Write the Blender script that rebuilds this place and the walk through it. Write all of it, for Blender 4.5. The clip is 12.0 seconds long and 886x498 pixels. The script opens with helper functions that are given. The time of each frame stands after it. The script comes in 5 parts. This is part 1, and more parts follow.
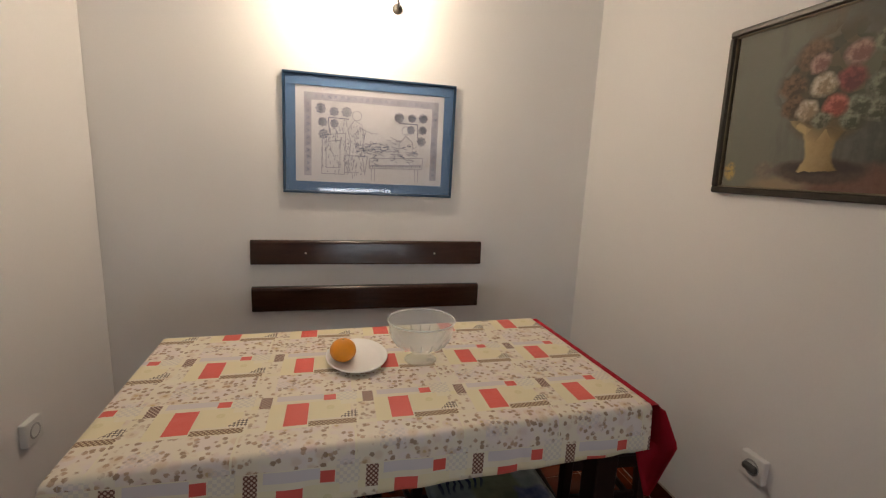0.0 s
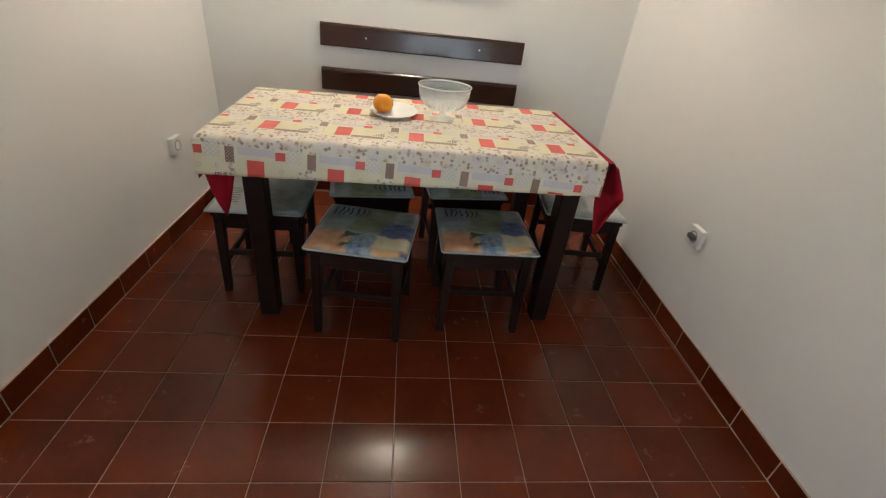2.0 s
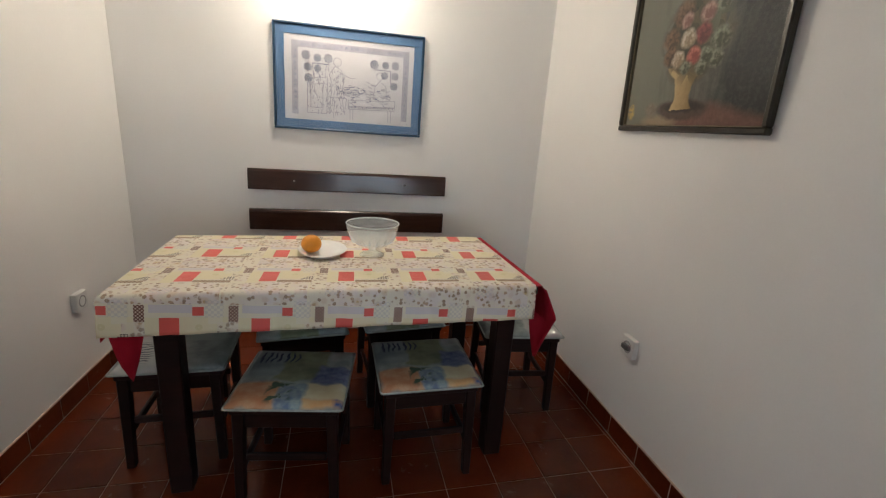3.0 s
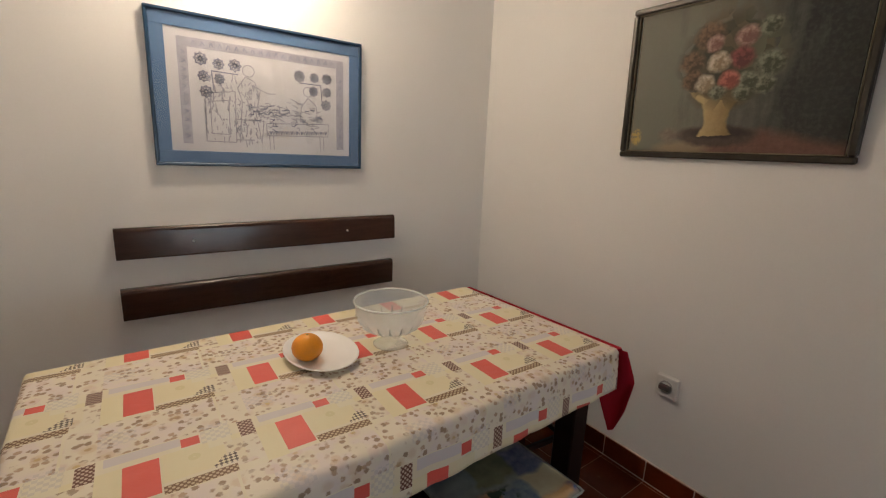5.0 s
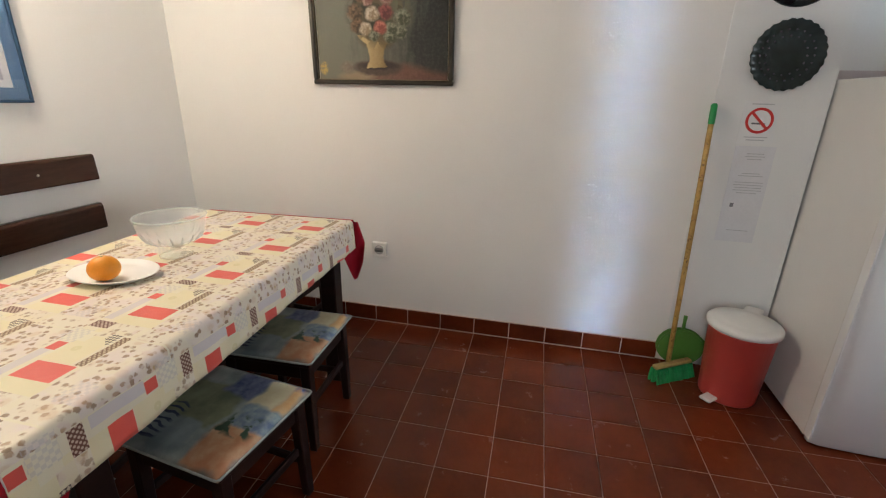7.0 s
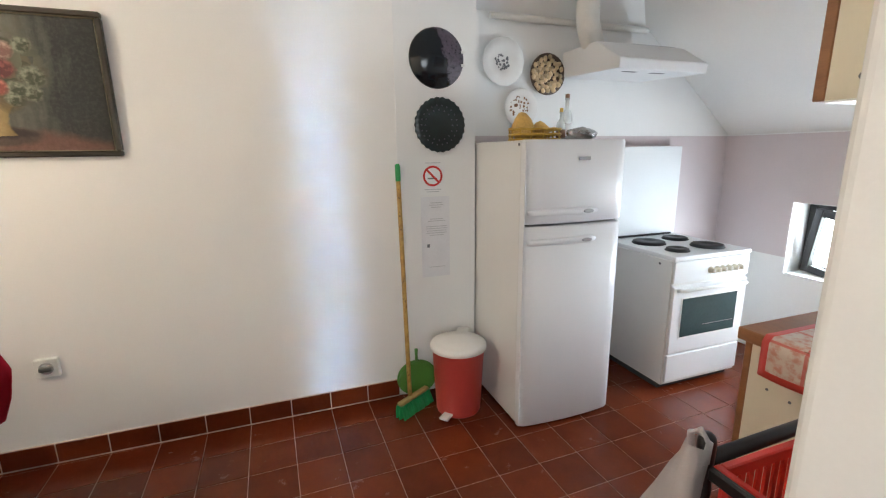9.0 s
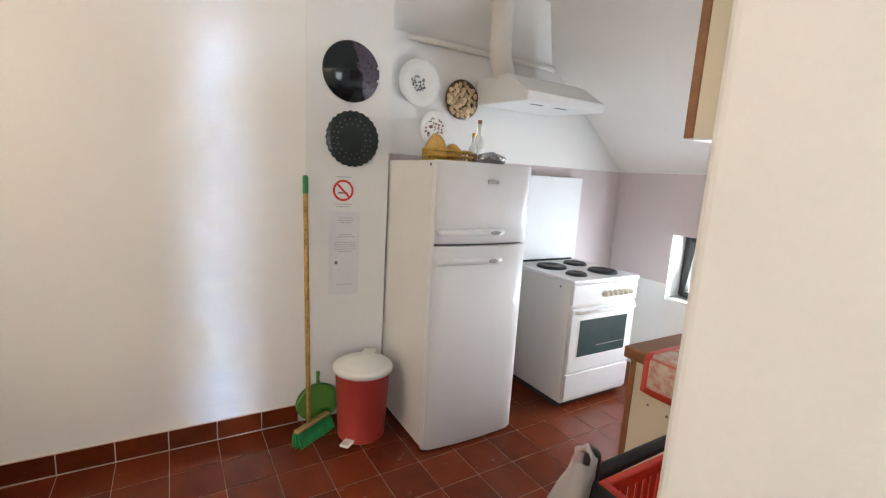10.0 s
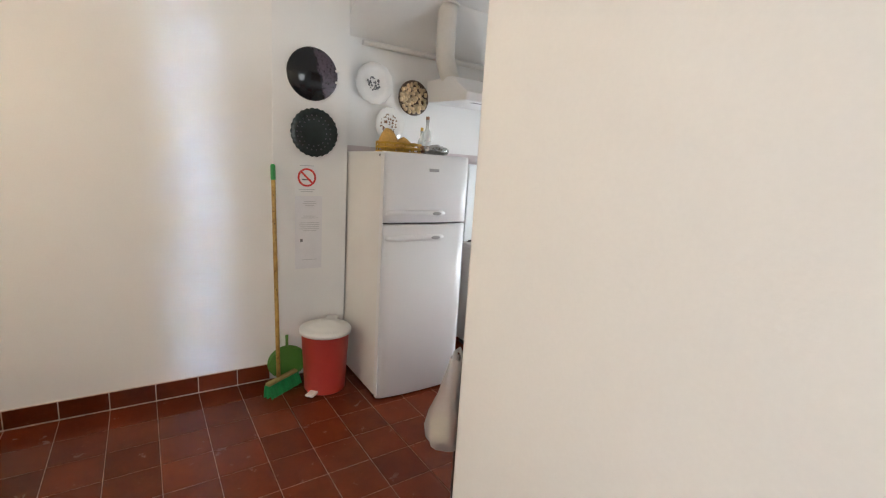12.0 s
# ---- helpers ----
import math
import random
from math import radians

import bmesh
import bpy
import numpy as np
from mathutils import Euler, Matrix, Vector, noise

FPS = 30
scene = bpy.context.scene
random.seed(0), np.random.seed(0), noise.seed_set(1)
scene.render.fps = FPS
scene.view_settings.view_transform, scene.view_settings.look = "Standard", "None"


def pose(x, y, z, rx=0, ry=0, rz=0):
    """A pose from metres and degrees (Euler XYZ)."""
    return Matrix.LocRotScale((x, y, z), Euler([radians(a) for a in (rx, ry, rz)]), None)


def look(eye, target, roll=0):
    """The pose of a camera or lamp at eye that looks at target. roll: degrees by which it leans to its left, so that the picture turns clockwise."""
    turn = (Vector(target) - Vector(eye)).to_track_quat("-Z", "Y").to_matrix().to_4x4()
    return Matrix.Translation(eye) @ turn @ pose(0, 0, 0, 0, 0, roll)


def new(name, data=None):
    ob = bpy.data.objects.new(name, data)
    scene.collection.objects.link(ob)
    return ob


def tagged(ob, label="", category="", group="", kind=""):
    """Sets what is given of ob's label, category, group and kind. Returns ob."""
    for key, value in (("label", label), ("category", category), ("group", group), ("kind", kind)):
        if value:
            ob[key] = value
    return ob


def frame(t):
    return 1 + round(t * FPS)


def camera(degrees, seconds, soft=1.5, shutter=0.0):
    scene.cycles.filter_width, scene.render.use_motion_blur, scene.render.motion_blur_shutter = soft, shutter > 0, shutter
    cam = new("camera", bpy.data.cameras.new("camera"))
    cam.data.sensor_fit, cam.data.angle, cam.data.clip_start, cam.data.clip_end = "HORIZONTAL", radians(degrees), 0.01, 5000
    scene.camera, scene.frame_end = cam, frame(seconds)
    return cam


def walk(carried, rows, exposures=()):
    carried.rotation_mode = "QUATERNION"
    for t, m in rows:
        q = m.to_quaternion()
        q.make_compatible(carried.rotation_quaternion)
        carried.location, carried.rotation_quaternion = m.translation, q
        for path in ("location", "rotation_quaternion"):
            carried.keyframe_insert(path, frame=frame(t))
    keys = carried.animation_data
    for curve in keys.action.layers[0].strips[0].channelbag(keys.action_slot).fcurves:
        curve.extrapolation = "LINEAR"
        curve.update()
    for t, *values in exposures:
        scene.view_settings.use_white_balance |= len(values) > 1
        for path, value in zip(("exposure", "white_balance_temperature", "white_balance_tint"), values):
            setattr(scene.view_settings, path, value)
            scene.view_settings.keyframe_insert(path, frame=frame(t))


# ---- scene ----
cam = camera(90.3, 12.0, soft=1.2)
PATH = [
    (0, (0.106, 0.0, 1.39), (0.578, 1.91, 1.031), 2.6),
    (0.5, (0.084, -0.07, 1.332), (0.287, 1.86, 0.848), 6.2),
    (1, (0.165, -0.172, 1.305), (0.437, 1.695, 0.644), 4.2),
    (1.5, (0.222, -0.378, 1.278), (0.448, 1.422, 0.434), 5.4),
    (2, (0.259, -0.524, 1.255), (0.427, 1.185, 0.23), 6.6),
    (2.5, (0.291, -0.541, 1.257), (0.637, 1.2, 0.336), 7.4),
    (3, (0.282, -0.475, 1.309), (0.696, 1.408, 0.779), 4.0),
    (3.5, (0.248, -0.29, 1.344), (0.719, 1.591, 0.852), -0.0),
    (5.5, (-0.428, 0.297, 1.34), (1.0, 1.615, 0.867), 0.3),
    (6, (-0.62, 0.226, 1.357), (1.01, 1.184, 0.701), -3.5),
    (6.5, (-0.726, 0.151, 1.327), (0.975, 0.952, 0.647), -3.7),
    (7, (-0.789, 0.126, 1.3), (1.051, 0.556, 0.646), 1.2),
    (7.5, (-0.844, 0.091, 1.315), (1.062, 0.268, 0.734), 1.3),
    (9.5, (-0.753, -0.014, 1.354), (1.007, -0.884, 0.97), 1.1),
    (10, (-0.754, -0.042, 1.331), (0.944, -1.047, 1.004), 3.4),
    (10.5, (-0.832, -0.075, 1.341), (0.751, -1.26, 1.04), 2.3),
    (11, (-0.931, -0.019, 1.331), (0.393, -1.459, 0.918), 1.8),
    (11.5, (-1.03, 0.009, 1.329), (0.233, -1.505, 0.997), 4.0),
    (12, (-1.177, 0.001, 1.336), (0.468, -1.077, 0.972), 3.6),
]
EXPOSURES = [(0.0, -0.59, 6300, 10), (0.5, -0.55, 6200, 9), (1.0, -0.38, 6250, 9), (1.5, -0.05, 6150, 8), (2.0, 0.27, 5850, 2), (2.5, 0.48, 5550, -1), (3.0, -0.17, 5750, 4), (3.5, -0.30, 6150, 9),
             (5.5, -0.56, 6350, 9), (6.0, -0.46, 6350, 9), (6.5, -0.02, 6150, 7), (7.0, 0.33, 5950, 5), (7.5, 0.46, 5950, 4), (9.5, 0.76, 6100, 4), (10.0, 0.76, 6300, 6), (10.5, 0.70, 6400, 7), (11.0, 0.56, 6400, 7), (11.5, 0.54, 6400, 6), (12.0, 0.63, 6350, 6)]
walk(cam, [(t, look(eye, target, roll)) for t, eye, target, roll in PATH], EXPOSURES)

# ---- world and light ----
world = bpy.data.worlds.new("world")
scene.world = world
world.use_nodes = True
sky = world.node_tree.nodes.new("ShaderNodeTexSky")
sky.sky_type = "NISHITA"
sky.sun_disc = False
sky.sun_elevation, sky.sun_rotation = radians(40), radians(200)
world.node_tree.links.new(sky.outputs[0], world.node_tree.nodes["Background"].inputs[0])
world.node_tree.nodes["Background"].inputs[1].default_value = 0.12


def lamp(name, kind, m, energy, colour, **settings):
    data = bpy.data.lights.new(name, kind)
    data.energy, data.color = energy, colour
    if "size" in settings:
        data.shape, data.size, data.size_y = "RECTANGLE", settings["size"], settings["size_y"]
    if "spread" in settings:
        data.spread = radians(settings["spread"])
    if "radius" in settings:
        data.shadow_soft_size = settings["radius"]
    ob = new(name, data)
    ob.matrix_world = m
    return ob


lamp("kitchen_window_light", "AREA", look((0.42, -3.03, 0.79), (0.42, 0.0, 1.15)), 13.8, (0.86, 0.92, 1.0), size=1.16, size_y=0.42)
# daylight from the west, through a window assumed in the unseen hall
lamp("hall_window_light", "AREA", look((-2.80, 0.55, 1.45), (0.2, 0.35, 1.2)), 13.0, (0.97, 0.97, 1.0), size=0.9, size_y=1.1)
# narrow aimed lamp added to draw the bluish band on the east wall
lamp("band_helper_light", "AREA", look((-2.90, 0.17, 1.14), (1.463, -0.180, 0.90)), 0.66, (0.42, 0.63, 1.0), size=0.13, size_y=2.2, spread=6)

# ---- mesh helpers ----


def bake(bm, name, material, smooth=False):
    me = bpy.data.meshes.new(name)
    bm.normal_update()
    bm.to_mesh(me)
    bm.free()
    for m in material if isinstance(material, (list, tuple)) else [material]:
        me.materials.append(m)
    if smooth:
        for p in me.polygons:
            p.use_smooth = True
    return me


def part(name, bm, material, parent=None, label="", smooth=False):
    ob = new(name, bake(bm, name, material, smooth))
    ob.parent = parent
    if label:
        tagged(ob, label)
    return ob


def thing(name, label, category, at=None, group=""):
    ob = new(name)
    ob.empty_display_size = 0.05
    if at is not None:
        ob.matrix_world = at
    return tagged(ob, label, category, group)


def structure(name, bm, material, label, category):
    return tagged(part(name, bm, material), label, category, kind="structure")


def box(x0, x1, y0, y1, z0, z1, bevel=0.0, bm=None, m=None, segments=1):
    own = bmesh.new()
    bmesh.ops.create_cube(own, size=1)
    for v in own.verts:
        v.co = Vector((x0 + (x1 - x0) * (v.co.x + 0.5), y0 + (y1 - y0) * (v.co.y + 0.5), z0 + (z1 - z0) * (v.co.z + 0.5)))
    if bevel:
        bmesh.ops.bevel(own, geom=own.edges[:], offset=bevel, segments=segments, affect="EDGES", profile=0.5)
    if m is not None:
        own.transform(m)
    return own if bm is None else join(bm, own)


def join(bm, own):
    me = bpy.data.meshes.new("tmp")
    own.to_mesh(me)
    own.free()
    bm.from_mesh(me)
    bpy.data.meshes.remove(me)
    return bm


def lathe(profile, steps=32, m=None, bm=None):
    """A turned shape about z from (radius, height) pairs."""
    own = bmesh.new()
    rings = []
    for r, z in profile:
        if r < 1e-5:
            rings.append([own.verts.new((0, 0, z))])
        else:
            rings.append([own.verts.new((r * math.cos(2 * math.pi * k / steps), r * math.sin(2 * math.pi * k / steps), z)) for k in range(steps)])
    for a, b in zip(rings, rings[1:]):
        for k in range(steps):
            q = [a[k % len(a)], a[(k + 1) % len(a)], b[(k + 1) % len(b)], b[k % len(b)]]
            q = list(dict.fromkeys(q))
            if len(q) > 2:
                own.faces.new(q)
    bmesh.ops.recalc_face_normals(own, faces=own.faces[:])
    if m is not None:
        own.transform(m)
    return own if bm is None else join(bm, own)


def tube(points, radius, steps=12, bm=None, flat=1.0, ref=None):
    """A round bar along points; radius may be a list."""
    own = bmesh.new()
    pts = [Vector(p) for p in points]
    rings = []
    for k, p in enumerate(pts):
        d = (pts[min(k + 1, len(pts) - 1)] - pts[max(k - 1, 0)]).normalized()
        side = d.cross(ref) if ref else d.cross(Vector((0, 0, 1))) if abs(d.z) < 0.95 else d.cross(Vector((0, 1, 0)))
        side.normalize()
        up = side.cross(d)
        r = radius[k] if isinstance(radius, (list, tuple)) else radius
        rings.append([own.verts.new(p + r * (math.cos(2 * math.pi * j / steps) * side + flat * math.sin(2 * math.pi * j / steps) * up)) for j in range(steps)])
    for a, b in zip(rings, rings[1:]):
        for j in range(steps):
            own.faces.new([a[j], a[(j + 1) % steps], b[(j + 1) % steps], b[j]])
    own.faces.new(rings[0][::-1])
    own.faces.new(rings[-1])
    bmesh.ops.recalc_face_normals(own, faces=own.faces[:])
    return own if bm is None else join(bm, own)


def outline(pts, depth, bm=None, m=None):
    """A flat plate from a closed outline in x and z, depth along y."""
    own = bmesh.new()
    front = [own.verts.new((x, 0, z)) for x, z in pts]
    back = [own.verts.new((x, depth, z)) for x, z in pts]
    own.faces.new(front)
    own.faces.new(back[::-1])
    for k in range(len(pts)):
        own.faces.new([front[k], back[k], back[(k + 1) % len(pts)], front[(k + 1) % len(pts)]])
    bmesh.ops.recalc_face_normals(own, faces=own.faces[:])
    if m is not None:
        own.transform(m)
    return own if bm is None else join(bm, own)


# ---- materials ----


class Nodes:
    """Short hands for a node tree."""

    def __init__(self, name):
        self.material = bpy.data.materials.new(name)
        self.material.use_nodes = True
        self.tree = self.material.node_tree
        self.out = self.tree.nodes["Principled BSDF"]

    def add(self, kind, **values):
        n = self.tree.nodes.new("ShaderNode" + kind)
        for k, v in values.items():
            if k == "operation":
                n.operation = v
        return n

    def link(self, a, b):
        self.tree.links.new(a, b)

    def math(self, op, a, b=0.0, c=0.0):
        n = self.add("Math", operation=op)
        for k, v in enumerate((a, b, c)):
            if isinstance(v, (int, float)):
                n.inputs[k].default_value = v
            else:
                self.link(v, n.inputs[k])
        return n.outputs[0]

    def mix(self, f, a, b):
        n = self.add("Mix")
        n.data_type = "RGBA"
        for slot, v in ((0, f), (6, a), (7, b)):
            if isinstance(v, tuple):
                n.inputs[slot].default_value = (*v, 1)[:4]
            elif isinstance(v, (int, float)):
                n.inputs[slot].default_value = v
            else:
                self.link(v, n.inputs[slot])
        return n.outputs[2]

    def noise(self, vector, scale, detail=3.0, rough=0.55):
        n = self.add("TexNoise")
        n.inputs["Scale"].default_value, n.inputs["Detail"].default_value, n.inputs["Roughness"].default_value = scale, detail, rough
        self.link(vector, n.inputs["Vector"])
        return n.outputs["Fac"]

    def ramp(self, f, lo, hi):
        n = self.add("MapRange")
        n.inputs[1].default_value, n.inputs[2].default_value = lo, hi
        self.link(f, n.inputs[0])
        return n.outputs[0]

    def bump(self, height, strength, distance=0.002):
        n = self.add("Bump")
        n.inputs["Strength"].default_value, n.inputs["Distance"].default_value = strength, distance
        self.link(height, n.inputs["Height"])
        self.link(n.outputs[0], self.out.inputs["Normal"])

    def place(self, kind="Object"):
        return self.add("TexCoord").outputs[kind]


def paint(name, colour, rough=0.5, metal=0.0, var=0.08, big=3.0, fine=60.0, relief=0.1, depth=0.001, spec=0.5, coat=0.0, stretch=None, random=0.0):
    """A plain material with blotches, fine grain and relief."""
    n = Nodes(name)
    co = n.place()
    if stretch:
        sc = n.add("Mapping")
        sc.inputs["Scale"].default_value = stretch
        n.link(co, sc.inputs[0])
        co = sc.outputs[0]
    a, b = n.noise(co, big), n.noise(co, fine)
    f = n.math("ADD", n.math("MULTIPLY", a, 0.65), n.math("MULTIPLY", b, 0.35))
    if random:
        f = n.math("ADD", f, n.math("MULTIPLY", n.math("SUBTRACT", n.add("ObjectInfo").outputs["Random"], 0.5), random))
    dark = tuple(c * (1 - var) for c in colour)
    light = tuple(min(1.0, c * (1 + var)) for c in colour)
    n.link(n.mix(n.ramp(f, 0.3, 0.7), dark, light), n.out.inputs["Base Color"])
    n.link(n.math("ADD", rough - 0.06, n.math("MULTIPLY", a, 0.12)), n.out.inputs["Roughness"])
    n.out.inputs["Metallic"].default_value = metal
    n.out.inputs["Specular IOR Level"].default_value = spec
    n.out.inputs["Coat Weight"].default_value = coat
    n.out.inputs["Coat Roughness"].default_value = 0.15
    if relief:
        n.bump(n.math("ADD", b, n.math("MULTIPLY", a, 1.5)), relief, depth)
    return n.material


def glass(name, colour=(1, 1, 1), rough=0.02):
    n = Nodes(name)
    n.out.inputs["Base Color"].default_value = (*colour, 1)
    n.out.inputs["Transmission Weight"].default_value = 1
    n.out.inputs["Roughness"].default_value = rough
    n.out.inputs["IOR"].default_value = 1.45
    return n.material


def glow(name, colour, strength):
    n = Nodes(name)
    n.out.inputs["Base Color"].default_value = (*colour, 1)
    n.out.inputs["Emission Color"].default_value = (*colour, 1)
    n.out.inputs["Emission Strength"].default_value = strength
    return n.material


WALL = paint("white_wall_paint", (0.85, 0.835, 0.81), 0.62, var=0.025, big=1.6, fine=140, relief=0.22, depth=0.0012)
KITCHEN_WALL = paint("kitchen_wall_paint", (0.80, 0.80, 0.79), 0.6, var=0.03, big=1.8, fine=120, relief=0.2, depth=0.001)
LILAC = paint("lilac_gloss_paint", (0.60, 0.53, 0.54), 0.35, var=0.04, big=2.0, fine=90, relief=0.12)
CEILING = paint("ceiling_paint", (0.83, 0.825, 0.805), 0.75, var=0.03, big=1.5, fine=100, relief=0.15)
SKIRT_GROUT = paint("white_grout", (0.54, 0.42, 0.34), 0.85, var=0.2, big=6, fine=150, relief=0.3)
GROUT = paint("pale_grout", (0.34, 0.185, 0.125), 0.85, var=0.25, big=6, fine=150, relief=0.3)
WOOD = paint("dark_stained_wood", (0.017, 0.0066, 0.0045), 0.5, var=0.35, big=5, fine=70, relief=0.15, stretch=(1, 1, 8), spec=0.2)
SLAT = paint("dark_varnished_slat", (0.044, 0.019, 0.012), 0.20, var=0.3, big=6, fine=60, relief=0.07, stretch=(1, 8, 8), spec=0.28, coat=0.06)
BLACK_WOOD = paint("black_wood", (0.012, 0.011, 0.012), 0.4, var=0.3, big=8, fine=60, relief=0.15)
WHITE_PLASTIC = paint("white_plastic", (0.78, 0.77, 0.74), 0.38, var=0.03, big=9, fine=80, relief=0.03)
SOCKET_GREY = paint("grey_white_plastic", (0.40, 0.39, 0.38), 0.45, var=0.04, big=9, fine=80, relief=0.03)
PLUG = paint("dark_grey_plug", (0.10, 0.095, 0.09), 0.5, var=0.15)
DARK_HOLE = paint("dark_plastic", (0.02, 0.02, 0.02), 0.6, var=0.2)
ENAMEL = paint("white_enamel", (0.76, 0.76, 0.77), 0.36, var=0.02, big=3, fine=180, relief=0.04, coat=0.1)
ENAMEL_SIDE = paint("white_enamel_side", (0.74, 0.73, 0.71), 0.32, var=0.03, big=3, fine=180, relief=0.06)
CHROME = paint("worn_chrome", (0.62, 0.62, 0.62), 0.22, 1.0, var=0.08, big=20, fine=120, relief=0.02)
BADGE_GREY = paint("grey_plastic_inlay", (0.36, 0.36, 0.37), 0.35, 0.3, var=0.08)
BRASS = paint("dull_screw", (0.55, 0.50, 0.42), 0.35, 1.0, var=0.1)
IRON = paint("black_hotplate_iron", (0.018, 0.018, 0.02), 0.55, 0.3, var=0.25, big=30, fine=200, relief=0.2)
LID = paint("white_lid_paint", (0.74, 0.76, 0.77), 0.62, var=0.03, big=3, fine=140, relief=0.04, spec=0.2)
RUBBER = paint("dark_seal", (0.05, 0.05, 0.05), 0.7, var=0.1)
KNOB = paint("cream_knob_plastic", (0.66, 0.62, 0.50), 0.4, var=0.05)
RED_CLOTH = paint("dark_red_cloth", (0.36, 0.008, 0.022), 0.85, var=0.18, big=10, fine=500, relief=0.4, depth=0.0006, spec=0.2)
RED_PLASTIC = paint("red_plastic", (0.58, 0.075, 0.060), 0.36, var=0.05, big=7, fine=70, relief=0.04)
BASKET_RED = paint("bright_red_plastic", (0.70, 0.035, 0.02), 0.3, var=0.05, big=8, fine=60, relief=0.03)
GREEN_PLASTIC = paint("green_plastic", (0.02, 0.27, 0.06), 0.4, var=0.1, big=9, fine=60, relief=0.04)
PALE_GREEN = paint("light_green_plastic", (0.085, 0.235, 0.035), 0.42, var=0.1, big=9, fine=60, relief=0.04)
BRISTLE = paint("green_bristle", (0.015, 0.26, 0.07), 0.6, var=0.35, big=30, fine=300, relief=0.7, depth=0.004, stretch=(1, 1, 0.15))
STRAW = paint("yellow_bristle_block", (0.36, 0.26, 0.09), 0.6, var=0.3, big=30, fine=200, relief=0.4)
ORANGE = paint("orange_peel", (0.80, 0.30, 0.012), 0.42, var=0.14, big=14, fine=260, relief=0.5, depth=0.0012)
CHINA = paint("white_china", (0.80, 0.79, 0.77), 0.14, var=0.02, big=8, fine=60, relief=0.02, coat=0.4)
DINNER_CHINA = paint("plain_white_china", (0.90, 0.89, 0.87), 0.3, var=0.015, big=8, fine=60, relief=0.02)
BLACK_GLAZE = paint("black_glaze", (0.007, 0.010, 0.013), 0.16, var=0.4, big=10, fine=80, relief=0.06, coat=0.5)
GREEN_GLAZE = paint("dark_green_glaze", (0.006, 0.016, 0.015), 0.3, var=0.4, big=14, fine=90, relief=0.12, coat=0.3)
PLUM_GLAZE = paint("plum_glaze", (0.12, 0.09, 0.13), 0.3, var=0.45, big=24, fine=120, relief=0.1)
CREAM_BOARD = paint("cream_laminate", (0.72, 0.66, 0.52), 0.4, var=0.03, big=4, fine=120, relief=0.04)
OAK_EDGE = paint("brown_wood_edge", (0.26, 0.11, 0.04), 0.45, var=0.22, big=6, fine=70, relief=0.15, stretch=(1, 1, 6))
BLUE_FRAME = paint("blue_painted_frame", (0.080, 0.150, 0.27), 0.42, var=0.12, big=5, fine=90, relief=0.08)
BLUE_DARK = paint("dark_blue_moulding", (0.018, 0.050, 0.10), 0.3, var=0.15, big=8, fine=90, relief=0.08)
LINEN = paint("embroidered_linen", (0.58, 0.565, 0.575), 0.9, var=0.06, big=5, fine=420, relief=0.5, depth=0.0006, spec=0.2)
THREAD = paint("blue_grey_thread", (0.23, 0.23, 0.31), 0.9, var=0.25, big=40, fine=400, relief=0.4, spec=0.2)
THREAD_PALE = paint("pale_thread", (0.38, 0.37, 0.42), 0.9, var=0.2, big=40, fine=400, relief=0.4, spec=0.2)
OLD_FRAME = paint("dark_bronze_frame", (0.030, 0.024, 0.016), 0.36, 0.25, var=0.4, big=10, fine=110, relief=0.25)
GILT = paint("tarnished_gilt", (0.20, 0.16, 0.10), 0.4, 0.5, var=0.3, big=14, fine=120, relief=0.2)
PAPER = paint("white_paper", (0.80, 0.80, 0.80), 0.8, var=0.03, big=6, fine=100, relief=0.05)
OLD_PAPER = paint("greyed_paper", (0.74, 0.74, 0.765), 0.7, var=0.06, big=9, fine=100, relief=0.2, depth=0.004)
SIGN_RED = paint("sign_red", (0.62, 0.03, 0.025), 0.6, var=0.06)
INK = paint("grey_ink", (0.16, 0.16, 0.17), 0.8, var=0.1)
FAINT_INK = paint("faint_ink", (0.50, 0.50, 0.52), 0.8, var=0.1)
WICKER = paint("yellow_wicker", (0.50, 0.30, 0.035), 0.45, var=0.3, big=16, fine=120, relief=0.5, depth=0.003)
GOURD = paint("yellow_gourd", (0.62, 0.38, 0.10), 0.5, var=0.25, big=10, fine=80, relief=0.3)
AMBER = paint("brown_label", (0.20, 0.10, 0.05), 0.5, var=0.35, big=20, fine=100, relief=0.1)
PEBBLE_BASE = paint("dark_brown_glaze", (0.075, 0.045, 0.028), 0.3, var=0.3, big=20, fine=100, relief=0.1)
FOIL = paint("silver_foil", (0.45, 0.45, 0.45), 0.25, 1.0, var=0.35, big=25, fine=90, relief=0.5, depth=0.004)
DUCT = paint("white_duct", (0.72, 0.70, 0.66), 0.5, var=0.05, big=8, fine=80, relief=0.08)
CLEAR = glass("clear_glass")
BOWL_GLASS = paint("pressed_glass", (0.80, 0.82, 0.80), 0.12, var=0.05, big=20, fine=90, relief=0.5, depth=0.003, coat=0.3)
BOWL_GLASS.node_tree.nodes["Principled BSDF"].inputs["Alpha"].default_value = 0.30
RIM_GLASS = BOWL_GLASS.copy()
RIM_GLASS.node_tree.nodes["Principled BSDF"].inputs["Alpha"].default_value = 0.72
RIB_GLASS = BOWL_GLASS.copy()
RIB_GLASS.node_tree.nodes["Principled BSDF"].inputs["Alpha"].default_value = 0.40
OVEN_GLASS = paint("dark_oven_glass", (0.035, 0.062, 0.066), 0.08, var=0.2, relief=0.0, coat=0.5)
BULB = glow("warm_bulb", (1.0, 0.80, 0.60), 412.0)
